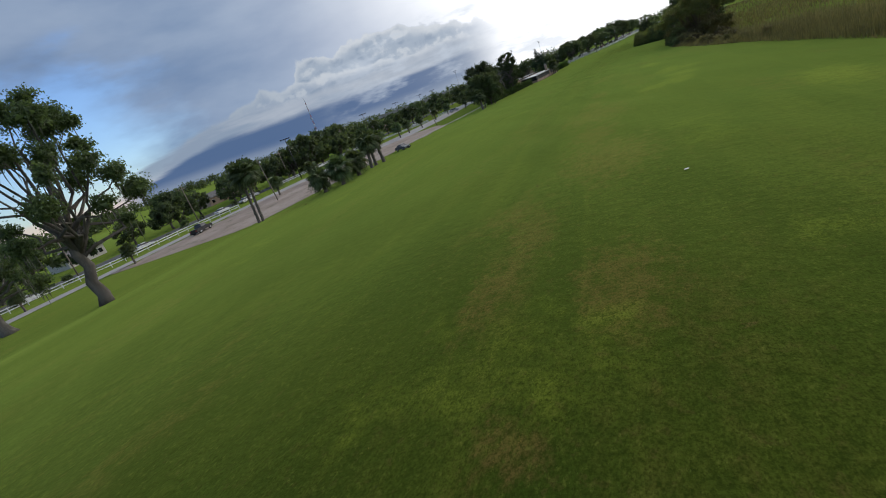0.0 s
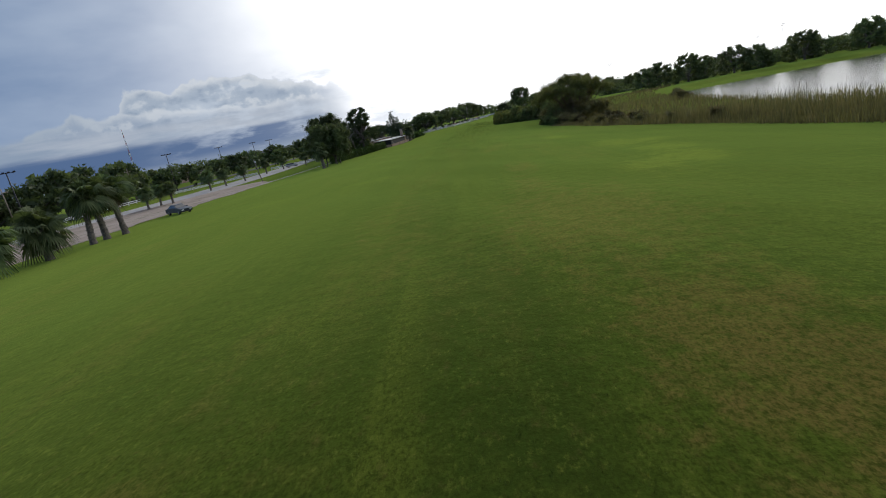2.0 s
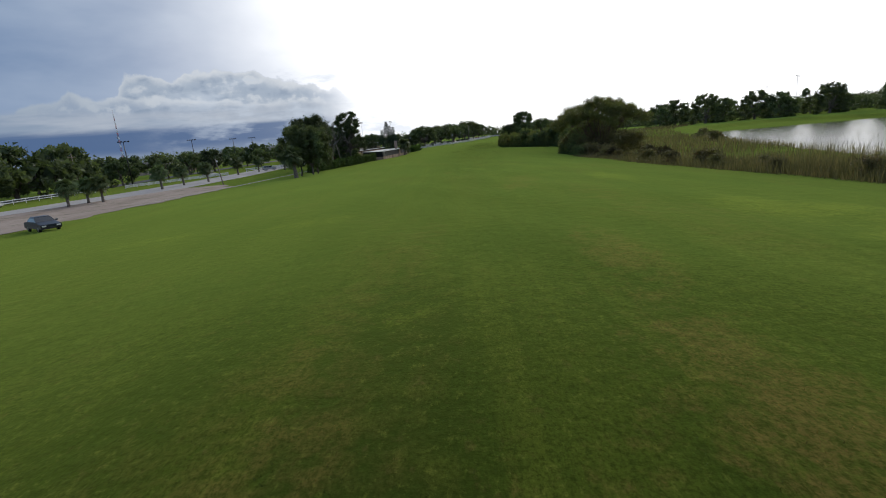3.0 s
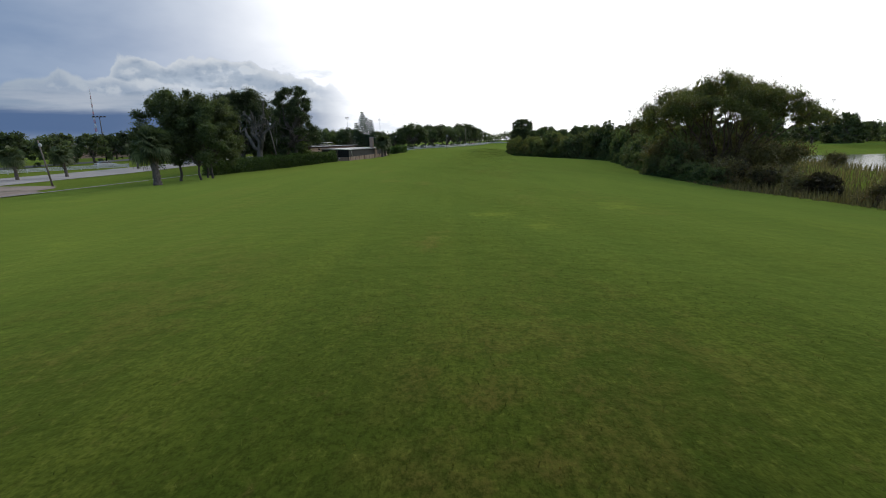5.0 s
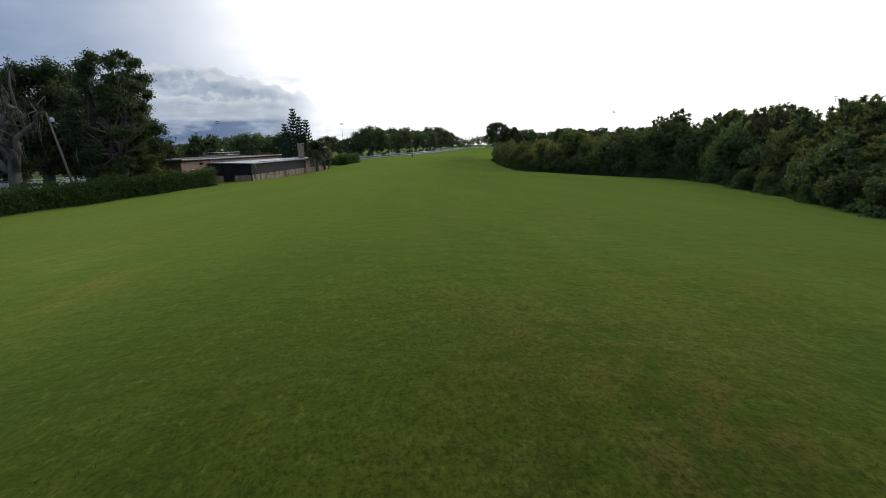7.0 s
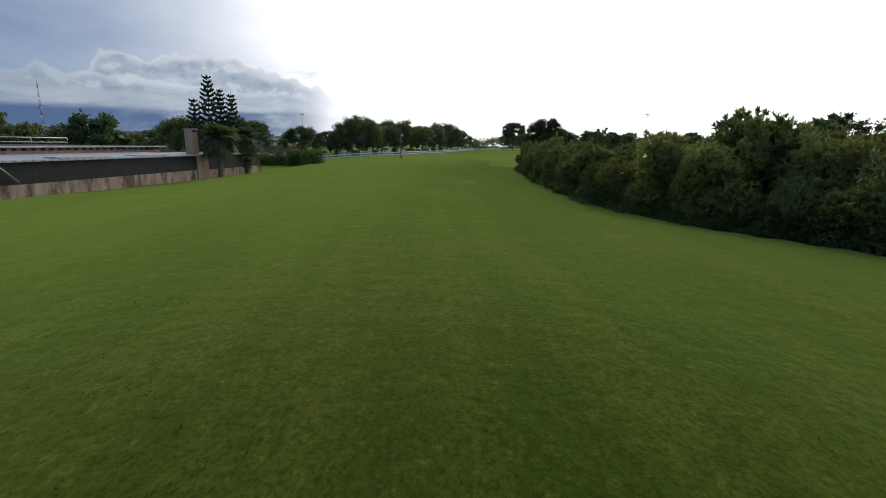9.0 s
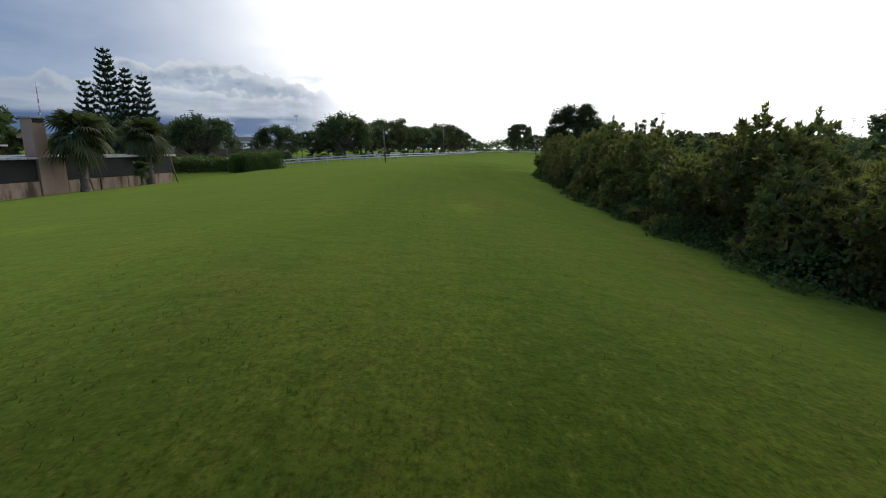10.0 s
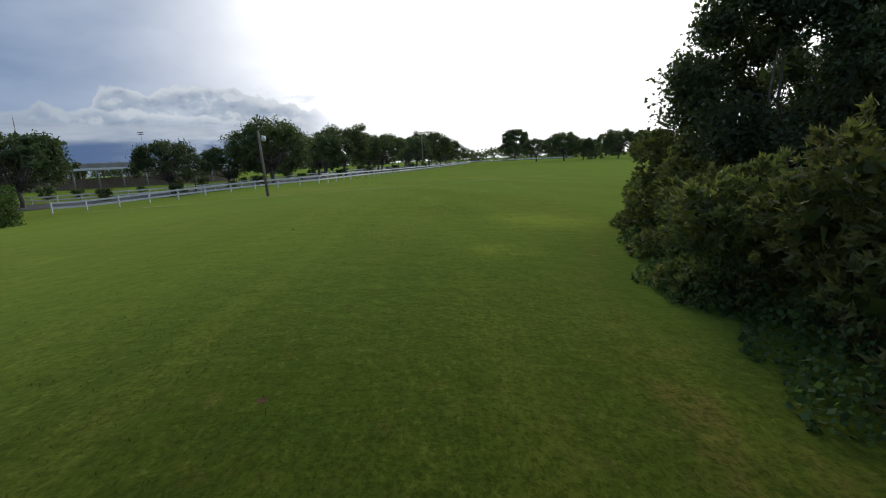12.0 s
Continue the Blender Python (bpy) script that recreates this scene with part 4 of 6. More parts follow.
def tufted_shrub(name, label, seed, mat, height=3.6, spread=2.0, lobes=13, gap=0.23, leaf=0.17, per=9, slim=0.42, shoots=26, droop=0.0, group="", full=False):
    """A shrub of rounded lobes, each set with tufts of leaves at its twig tips, dark between, with long shoots above.
    Light on the tips and shade between are put into the leaf colour.
    """
    r = np.random.default_rng(seed)
    t = thing(name, label, "shrub", group=group)
    C, R = [], []
    for i in range(lobes):
        u = (i + 0.5) / lobes
        a = i * 2.39996 + r.uniform(-0.4, 0.4)
        z = 0.10 + 0.86 * r.permutation(3)[0] / 3 + 0.2 * u if i > 4 else 0.84 + 0.16 * r.uniform(-1, 1)
        z = min(z, 1.02)
        rad = spread * r.uniform(0.26, 0.44)
        d = spread * 0.78 * np.sqrt(max(0.04, 1 - (0.9 * z) ** 2.6)) * r.uniform(0.45, 1.0)
        C.append((np.cos(a) * d, np.sin(a) * d, max(0.55 * rad, z * height - rad * 0.8)))
        R.append(rad)
    C, R = np.array(C), np.array(R)
    T, N, Y = [], [], []
    for i in range(lobes):
        k = int(4 * np.pi * R[i] ** 2 / gap ** 2)
        d = r.normal(0, 1, (k, 3))
        d /= np.linalg.norm(d, axis=1, keepdims=True)
        lump = 1 + 0.16 * np.sin(d[:, 0] * 6 + i) * np.cos(d[:, 1] * 5 + 2 * i) + r.normal(0, 0.07, k)
        p = C[i] + d * (R[i] * lump)[:, None] * (1, 1, 0.9)
        depth = np.array([np.linalg.norm((p - C[j]) / R[j], axis=1) for j in range(lobes) if j != i]).min(0)
        keep = (depth > 0.88) & (p[:, 2] > 0.05)
        T.append(p[keep])
        N.append(d[keep])
        # paler upwards: light on the upper tufts goes into their tone
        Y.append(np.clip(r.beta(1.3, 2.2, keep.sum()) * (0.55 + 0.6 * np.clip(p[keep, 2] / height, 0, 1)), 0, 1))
    wood = [tube(bent((r.normal(0, 0.2), r.normal(0, 0.2), -0.3), c, r, 6, 0.05), np.linspace(0.05, 0.012, 6), 5) for c in C]
    high = np.argsort(-C[:, 2])[: max(4, lobes // 2)]
    for k in range(shoots):
        i = high[r.integers(len(high))]
        d = np.array([r.normal(0, 0.45), r.normal(0, 0.45), 1.0])
        d /= np.linalg.norm(d)
        a = C[i] + d * R[i] * 0.85
        e = a + (d + (r.normal(0, 0.2), r.normal(0, 0.2), -droop)) * r.uniform(0.25, 0.75) * R[i]
        P = bent(a, e, r, 4, 0.06)
        wood.append(tube(P, np.linspace(0.010, 0.004, 4), 4))
        q = r.uniform(0.1, 1.0, 6)[:, None]
        T.append(a + (e - a) * q)
        N.append(np.repeat(d[None], 6, 0))
        Y.append(r.uniform(0.3, 0.9, 6))
    part("woody_frame", tubes("woody_frame", wood, STEM), None, t, "thin brown stems")
    T, N, Y = np.concatenate(T), np.concatenate(N), np.concatenate(Y)
    m = len(T)
    d = r.normal(0, 0.75, (m, per, 3)) + N[:, None] * 0.75 + np.array([0, 0, 0.35 - droop])
    d /= np.linalg.norm(d, axis=2, keepdims=True)
    w = np.cross(d, r.normal(0, 1, (m, per, 3)))
    w /= np.linalg.norm(w, axis=2, keepdims=True)
    s_ = leaf * r.uniform(0.65, 1.3, (m, per, 1))
    b = T[:, None] + r.normal(0, 0.03, (m, per, 3))
    k = 4 if full else 3
    if full:
        V = np.stack([b, b + d * s_ * 0.55 + w * s_ * slim * 0.5, b + d * s_, b + d * s_ * 0.55 - w * s_ * slim * 0.5], 2).reshape(-1, 3)
    else:
        V = np.stack([b - w * s_ * slim * 0.5, b + w * s_ * slim * 0.5, b + d * s_], 2).reshape(-1, 3)
    V[:, 2] = np.maximum(V[:, 2], 0.01)
    F = np.arange(len(V)).reshape(-1, k)
    me = mesh_np("foliage", V, F if full else None, None if full else F, mat)
    me.attributes.new("leaf_tone", "FLOAT", "POINT").data.foreach_set("value", np.repeat(Y, per * k).astype(np.float32))
    part("foliage", me, None, t)
    # inner leaves get only the dark tone, as coloured-in shade between tufts
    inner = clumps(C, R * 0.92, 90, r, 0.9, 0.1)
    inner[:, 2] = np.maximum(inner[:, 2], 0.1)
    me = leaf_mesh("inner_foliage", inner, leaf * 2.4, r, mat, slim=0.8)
    part("inner_foliage", me, None, t, "inner leaves, coloured dark for the shade between tufts")
    return t


def willow(name, label, seed, height=10.0, spread=7.0):
    """A spreading tree of many slender stems, feathery above and bare between."""
    r = np.random.default_rng(seed)
    t = thing(name, label, "tree")
    stems, cs, rs = [], [], []
    for k in range(40):
        a = k * 2.39996
        d = spread * np.sqrt((k + 0.5) / 40)
        top = np.array([np.cos(a) * d, np.sin(a) * d * 0.8, height * (0.97 - 0.30 * (d / spread) ** 2) * r.uniform(0.9, 1.03)])
        foot = np.array([np.cos(a) * 0.9, np.sin(a) * 0.9, -0.3]) * r.uniform(0.5, 1.3)
        P = bent(foot, top, r, 8, 0.035, 0.0)
        P[1:-1, :2] *= np.linspace(0.75, 0.97, 6)[:, None]
        stems.append(tube(P, np.linspace(0.10, 0.016, 8), 5))
        for j in range(4):
            p = P[r.integers(4, 7)]
            e = p + np.array([r.normal(0, 0.9), r.normal(0, 0.9), r.uniform(0.8, 2.0)])
            stems.append(tube(bent(p, e, r, 4, 0.06), np.linspace(0.03, 0.008, 4), 4))
        cs.append(top - (0, 0, 0.9))
        rs.append(r.uniform(1.1, 1.8))
        if k % 3 == 0:
            cs.append(P[6] + r.normal(0, 0.6, 3) + (0, 0, 0.2))
            rs.append(r.uniform(0.6, 1.0))
    part("woody_frame", tubes("woody_frame", stems, STEM), None, t, "slender dark stems")
    low, lr = [], []
    for k in range(64):
        a, d = k * 2.39996, spread * 0.92 * np.sqrt((k + 0.5) / 64)
        low.append(np.array([np.cos(a) * d, np.sin(a) * d * 0.8, r.uniform(0.5, 5.0 - 2.2 * (d / spread) ** 2)]))
        lr.append(r.uniform(0.8, 1.5))
    part("undergrowth", leaf_mesh("undergrowth", clumps(low, lr, 460, r, 0.85, 0.25), 0.19, r, BRUSH_LEAF, clumps(low, np.array(lr) * 0.8, 26, r, 0.8, 0.1), slim=0.5), None, t, "brownish leafy undergrowth")
    part("crown", leaf_mesh("crown", clumps(*lobed(cs, rs, r), 520, r, 0.9, 0.15), 0.17, r, WILLOW_LEAF, clumps(cs, np.array(rs) * 0.7, 30, r, 0.8, 0.1), slim=0.42, droop=(0, 0, -0.35)), None, t)
    return t


def hedge(name, label, pts, height, width, seed, leaf=0.12, dens=240):
    """A clipped hedge along a line, leafy on top and both sides, on short stems."""
    r = np.random.default_rng(seed)
    t = thing(name, label, "hedge")
    pts = np.array(pts, float)
    seg = np.linalg.norm(np.diff(pts, axis=0), axis=1)
    L = seg.sum()
    n = int(L * (2 * height + width) * dens)
    s = r.uniform(-0.2, L + 0.2, n)
    cum = np.r_[0, np.cumsum(seg)]
    x, y = np.interp(s, cum, pts[:, 0]), np.interp(s, cum, pts[:, 1])
    k = np.clip(np.searchsorted(cum, s) - 1, 0, len(seg) - 1)
    d = np.diff(pts, axis=0)[k] / seg[k][:, None]
    nx = np.stack([-d[:, 1], d[:, 0]], -1)
    h = height * (1 + 0.06 * np.sin(s * 0.9) + 0.07 * np.sin(s * 2.3 + 2 * np.sin(s * 0.7)) + 0.05 * np.sin(s * 5.1 + 1))
    a = r.uniform(0, 1, n) * (2 * height + width)
    u = np.where(a < height, -1.0, np.where(a > height + width, 1.0, (a - height) / width * 2 - 1))
    z = np.where(a < height, a / height * h, np.where(a > height + width, (a - height - width) / height * h, h))
    w = 0.5 * width * (1 + 0.10 * np.sin(s * 2.3 + z * 2) + 0.08 * np.sin(s * 5 + z * 4))
    jit = r.normal(0, 0.11, (n, 3)) * np.where(r.uniform(0, 1, (n, 1)) < 0.06, 2.2, 1.0)
    P = np.stack([x, y], -1) + nx * (u * w)[:, None]
    P = np.concatenate([P, (ground(P[:, 0], P[:, 1]) + z)[:, None]], 1) + jit
    # the ends
    for e, dirn in ((pts[0], -(pts[1] - pts[0]) / seg[0]), (pts[-1], (pts[-1] - pts[-2]) / seg[-1])):
        m = int(width * height * dens * 1.5)
        side = np.array([-dirn[1], dirn[0]])
        q = e + dirn * 0.15 + side * (r.uniform(-0.5, 0.5, m) * width)[:, None]
        P = np.concatenate([P, np.concatenate([q, (gz(*e) + r.uniform(0, height, m))[:, None]], 1) + r.normal(0, 0.1, (m, 3))])
    part("foliage", leaf_mesh("foliage", P, leaf, r, HEDGE_LEAF, slim=0.7), None, t)
    core = []
    m = max(2, int(L / 0.8))
    for i in range(m):
        q = (i + 0.5) / m * L
        c = np.array([np.interp(q, cum, pts[:, 0]), np.interp(q, cum, pts[:, 1])])
        for j in range(3):
            b = np.array([*c, gz(*c) - 0.1]) + (*r.normal(0, 0.12, 2), 0)
            core.append(tube(bent(b, b + (*r.normal(0, 0.25, 2), height * 0.9), r, 4, 0.05), [0.03, 0.025, 0.02, 0.01], 4))
    part("woody_frame", tubes("woody_frame", core, STEM), None, t, "woody stems")
    # dense inside of larger leaves in the dark leaf colour
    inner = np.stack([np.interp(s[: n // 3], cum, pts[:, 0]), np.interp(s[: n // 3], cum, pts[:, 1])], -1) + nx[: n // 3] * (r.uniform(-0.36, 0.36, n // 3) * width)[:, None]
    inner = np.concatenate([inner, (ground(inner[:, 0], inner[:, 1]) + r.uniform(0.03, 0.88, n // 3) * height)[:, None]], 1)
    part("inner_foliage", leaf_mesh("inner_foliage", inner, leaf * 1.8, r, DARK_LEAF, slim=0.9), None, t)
    return t


def put_copies(first, places):
    """Stands the first thing at the first place and copies at the others."""
    first.matrix_basis = places[0]
    return [first] + [copy_thing(first, m) for m in places[1:]]


# ---- built things ----
def fence(label, line, spacing=2.9, height=1.2, group="white rail fences", rails=(0.55, 1.05)):
    """A white rail fence: posts on the ground with two rails."""
    t = thing("rail_fence", label, "fence", group=group)
    pts = np.array(line, float)
    seg = np.linalg.norm(np.diff(pts, axis=0), axis=1)
    cum = np.r_[0, np.cumsum(seg)]
    n = max(2, int(round(cum[-1] / spacing)) + 1)
    s = np.linspace(0, cum[-1], n)
    P = np.stack([np.interp(s, cum, pts[:, 0]), np.interp(s, cum, pts[:, 1])], -1)
    Z = [gz(*p) for p in P]
    post = bpy.data.meshes.new("post")
    bm = boxed(-0.065, 0.065, -0.065, 0.065, -0.2, height, bevel=0.012)
    bm.to_mesh(post)
    bm.free()
    post.materials.append(WHITE_PAINT)
    for p, z in zip(P, Z):
        part("post", post, None, t, at=pose(p[0], p[1], z))
    for i in range(n - 1):
        a, b = Vector((*P[i], Z[i])), Vector((*P[i + 1], Z[i + 1]))
        d = b - a
        turn = math.degrees(math.atan2(d.y, d.x))
        lift = math.degrees(math.atan2(d.z, math.hypot(d.x, d.y)))
        for h in rails:
            part("rail", rail_mesh(round(d.length, 2)), None, t, at=pose(a.x, a.y, a.z + h, 0, 0, turn) @ pose(0, 0, 0, 0, -lift, 0))
    return t


RAILS = {}


def rail_mesh(length):
    key = round(length, 1)
    if key not in RAILS:
        me = bpy.data.meshes.new("rail")
        bm = boxed(0.05, key - 0.05, -0.025, 0.025, -0.095, 0.095, bevel=0.01)
        bm.to_mesh(me)
        bm.free()
        me.materials.append(WHITE_PAINT)
        RAILS[key] = me
    return RAILS[key]


def cyl(path, radii, sides, mat, name="bar"):
    V, Q, T = tube(path, radii, sides)
    return mesh_np(name, V, Q, T, mat, True)


def wheel(parent, x, y, r_=0.32, w=0.2):
    tyre = part("wheel", cyl([(0, -w / 2, 0), (0, -w * 0.42, 0), (0, w * 0.42, 0), (0, w / 2, 0)], [r_ * 0.9, r_, r_, r_ * 0.9], 18, RUBBER, "wheel"), None, parent, at=pose(x, y, r_))
    part("rim", cyl([(0, -w / 2 - 0.01, 0), (0, w / 2 + 0.01, 0)], [r_ * 0.58, r_ * 0.58], 12, GREY_METAL, "rim"), None, tyre, "grey wheel rim")


def hull(profile, half, taper, name, mat, inset=0.0):
    """A car shell from a side profile, narrower towards its top."""
    top = max(p[1] for p in profile)
    low = min(p[1] for p in profile)
    V, n = [], len(profile)
    for s in (-1, 1):
        for x, z in profile:
            f = (z - low) / (top - low)
            V.append((x, s * (half - inset - taper * f ** 1.5), z))
    bm = bmesh.new()
    vs = [bm.verts.new(v) for v in V]
    bm.faces.new(vs[:n])
    bm.faces.new(vs[n:][::-1])
    for i in range(n):
        j = (i + 1) % n
        bm.faces.new([vs[j], vs[i], vs[n + i], vs[n + j]])
    bmesh.ops.recalc_face_normals(bm, faces=bm.faces)
    bmesh.ops.bevel(bm, geom=[e for e in bm.edges if e.calc_face_angle(0) > 0.5], offset=0.05, segments=2, affect="EDGES")
    me = bpy.data.meshes.new(name)
    bm.to_mesh(me)
    bm.free()
    me.materials.append(mat)
    return me


def car(label, paint, kind="hatchback", group="parked cars", category="car"):
    """A parked car, front to +x, standing on its wheels."""
    t = thing("car" if kind != "pickup" else "pickup_truck", label, category, group=group)
    if kind == "pickup":
        body = [(-2.7, 0.45), (2.65, 0.45), (2.7, 0.95), (1.35, 1.12), (-2.7, 1.12)]
        glass = [(1.25, 1.10), (0.55, 1.78), (-0.75, 1.80), (-0.95, 1.10)]
        roof = [(0.6, 1.74), (0.5, 1.82), (-0.75, 1.83), (-0.82, 1.74)]
        wx, r_, hw = (1.75, -1.65), 0.39, 0.97
    elif kind == "sedan":
        body = [(-2.25, 0.32), (2.25, 0.32), (2.28, 0.72), (1.1, 0.95), (-1.5, 0.98), (-2.25, 0.92)]
        glass = [(1.15, 0.93), (0.35, 1.38), (-0.85, 1.40), (-1.65, 0.96)]
        roof = [(0.4, 1.35), (0.3, 1.43), (-0.85, 1.44), (-0.95, 1.36)]
        wx, r_, hw = (1.4, -1.35), 0.32, 0.88
    else:
        body = [(-2.15, 0.34), (2.1, 0.34), (2.15, 0.78), (1.0, 1.0), (-2.1, 1.04), (-2.2, 0.7)]
        glass = [(1.05, 0.98), (0.3, 1.48), (-1.55, 1.50), (-2.05, 1.02)]
        roof = [(0.4, 1.43), (0.25, 1.54), (-1.6, 1.55), (-1.72, 1.45)]
        wx, r_, hw = (1.35, -1.3), 0.33, 0.87
    part("body", hull(body, hw, 0.06, "body", PAINT[paint]), None, t)
    part("windows", hull(glass, hw - 0.07, 0.16, "windows", GLASS_DARK), None, t, "dark window glass")
    part("roof", hull(roof, hw - 0.20, 0.05, "roof", PAINT[paint]), None, t)
    for x in wx:
        for s in (-1, 1):
            wheel(t, x, s * (hw - 0.12), r_)
    for s in (-1, 1):
        part("headlight", boxed(body[2][0] - 0.12, body[2][0] + 0.015, s * (hw - 0.3) - 0.17, s * (hw - 0.3) + 0.17, body[2][1] - 0.2, body[2][1] - 0.05, bevel=0.02), LAMP_GLASS, t, "clear headlight")
        part("tail_light", boxed(body[0][0] - 0.06, body[0][0] + 0.1, s * (hw - 0.2) - 0.11, s * (hw - 0.2) + 0.11, 0.72, 0.9, bevel=0.02), RED_PAINT, t, "red tail light")
        part("mirror", boxed(0.75, 0.9, s * hw - 0.04, s * hw + 0.14 * s + 0.04, glass[0][1], glass[0][1] + 0.13, bevel=0.02), PAINT[paint], t)
    part("front_bumper", boxed(body[1][0] - 0.1, body[1][0] + 0.07, -hw + 0.1, hw - 0.1, 0.3, 0.5, bevel=0.03), DARK_METAL, t)
    part("rear_bumper", boxed(body[0][0] - 0.07, body[0][0] + 0.1, -hw + 0.1, hw - 0.1, 0.32, 0.52, bevel=0.03), DARK_METAL, t)
    return t


def wood_lamp(label, height=6.2, lean=(0.0, 0.0), arm=0.7):
    """A wooden pole with one small floodlight on a bracket."""
    t = thing("street_lamp", label, "street lamp", group="wooden lamp poles")
    top = (lean[0], lean[1], height)
    part("pole", cyl([(0, 0, -0.3), (lean[0] * 0.5, lean[1] * 0.5, height / 2), top], [0.12, 0.105, 0.085], 10, POLE_WOOD, "pole"), None, t)
    a = part("bracket", cyl([(top[0], top[1], height - 0.6), (top[0] + arm * 0.5, top[1] - 0.1, height - 0.35), (top[0] + arm, top[1] - 0.15, height - 0.45)], [0.025, 0.025, 0.02], 6, GREY_METAL, "bracket"), None, t)
    part("lamp_head", cyl([(top[0] + arm, top[1] - 0.15, height - 0.42), (top[0] + arm, top[1] - 0.15, height - 0.55), (top[0] + arm, top[1] - 0.15, height - 0.85)], [0.06, 0.2, 0.16], 10, LAMP_GLASS, "lamp_head"), None, a, "pale lamp head")
    return t


def mast(label, height, heads=4, double=False, group="floodlight masts"):
    """A tall floodlight mast with a crossarm of lamp heads."""
    t = thing("floodlight_mast", label, "floodlight", group=group)
    part("pole", cyl([(0, 0, -0.3), (0, 0, height)], [0.17, 0.1], 8, DARK_METAL if not double else GREY_METAL, "pole"), None, t)
    for k in range(2 if double else 1):
        z = height - 0.15 - k * 1.1
        part("crossarm", boxed(-1.5, 1.5, -0.06, 0.06, z - 0.06, z + 0.06), DARK_METAL, t)
        for i in range(heads):
            x = -1.3 + 2.6 * i / (heads - 1)
            part("lamp_head", boxed(x - 0.24, x + 0.24, -0.36, 0.1, z - 0.02, z + 0.28, bevel=0.04), DARK_METAL, t)
    return t


def curved_lamp(label):
    """A dark lamp post with one curved arm and a hanging lantern."""
    t = thing("street_lamp", label, "street lamp", group="dark curved street lamps")
    part("post", cyl([(0, 0, -0.2), (0, 0, 0.5), (0, 0, 0.6), (0, 0, 6.6)], [0.16, 0.14, 0.08, 0.055], 10, DARK_METAL, "post"), None, t)
    a = np.linspace(0, math.pi, 9)
    part("arm", cyl(np.stack([0.45 - 0.45 * np.cos(a), 0 * a, 6.5 + 0.45 * np.sin(a)], -1), np.full(9, 0.035), 6, DARK_METAL, "arm"), None, t)
    part("lantern", cyl([(0.9, 0, 6.5), (0.9, 0, 6.35), (0.9, 0, 6.05), (0.9, 0, 5.9)], [0.05, 0.16, 0.24, 0.1], 10, LAMP_GLASS, "lantern"), None, t, "pale glass lantern")
    return t


def utility_pole(label):
    t = thing("utility_pole", label, "utility pole", group="wooden utility poles")
    part("pole", cyl([(0, 0, -0.3), (0, 0, 10.5)], [0.17, 0.11], 8, POLE_WOOD, "pole"), None, t)
    part("crossarm", boxed(-1.2, 1.2, -0.06, 0.06, 9.5, 9.65, bevel=0.01), POLE_WOOD, t)
    for x in (-1.0, 0.0, 1.0):
        part("insulator", cyl([(x, 0, 9.65), (x, 0, 9.88)], [0.05, 0.03], 6, GREY_METAL, "insulator"), None, t)
    return t


def radio_tower(label, height=128.0):
    """A slender three-legged lattice tower in red and white lengths."""
    t = thing("radio_tower", label, "radio tower", pose(-820, 1270, 0))
    lengths = 14
    step = height / lengths
    for k in range(lengths):
        z0, z1 = k * step, (k + 1) * step
        w0, w1 = 5.0 * (1 - z0 / height) + 1.2, 5.0 * (1 - z1 / height) + 1.2
        bars = []
        c0 = [np.array([math.cos(a) * w0 / 2, math.sin(a) * w0 / 2, z0]) for a in (0, 2.094, 4.189)]
        c1 = [np.array([math.cos(a) * w1 / 2, math.sin(a) * w1 / 2, z1]) for a in (0, 2.094, 4.189)]
        for i in range(3):
            j = (i + 1) % 3
            bars += [tube([c0[i], c1[i]], [0.22, 0.22], 4), tube([c0[i], c1[j]], [0.1, 0.1], 4), tube([c0[j], c1[i]], [0.1, 0.1], 4), tube([c1[i], c1[j]], [0.1, 0.1], 4)]
        part("lattice", tubes("lattice", bars, WHITE_PAINT if k % 2 else RED_PAINT), None, t, "white lattice length" if k % 2 else "red lattice length")
    part("aerial", cyl([(0, 0, height), (0, 0, height + 8)], [0.25, 0.12], 6, RED_PAINT, "aerial"), None, t)
    for z in (70, 72):
        part("dish", cyl([(0, -3.6, z), (0, -4.6, z)], [1.3, 1.5], 10, GREY_METAL, "dish"), None, t)
    return t


def goal(label, m):
    """A ball-game backstop: a dark frame with a net."""
    t = thing("goal", label, "goal", m)
    w, h, d = 7.0, 5.6, 1.6
    for x in (-w / 2, w / 2):
        part("post", cyl([(x, 0, -0.2), (x, 0, h)], [0.14, 0.14], 8, DARK_METAL, "post"), None, t)
        part("stay", cyl([(x, 0, h), (x, d, 0)], [0.05, 0.05], 6, DARK_METAL, "stay"), None, t)
    part("crossbar", cyl([(-w / 2, 0, 0.25), (w / 2, 0, 0.25)], [0.14, 0.14], 8, DARK_METAL, "crossbar"), None, t)
    part("top_bar", cyl([(-w / 2, 0, h - 1.6), (w / 2, 0, h - 1.6)], [0.06, 0.06], 8, DARK_METAL, "top_bar"), None, t)
    net = [tube([(x, 0.02, 0.2), (x, 0.02, h - 1.6)], [0.02, 0.02], 4) for x in np.linspace(-w / 2, w / 2, 15)]
    net += [tube([(-w / 2, 0.02, z), (w / 2, 0.02, z)], [0.02, 0.02], 4) for z in np.linspace(0.3, h - 1.6, 9)]
    part("net", tubes("net", net, DARK_METAL), None, t, "dark net")
    return t


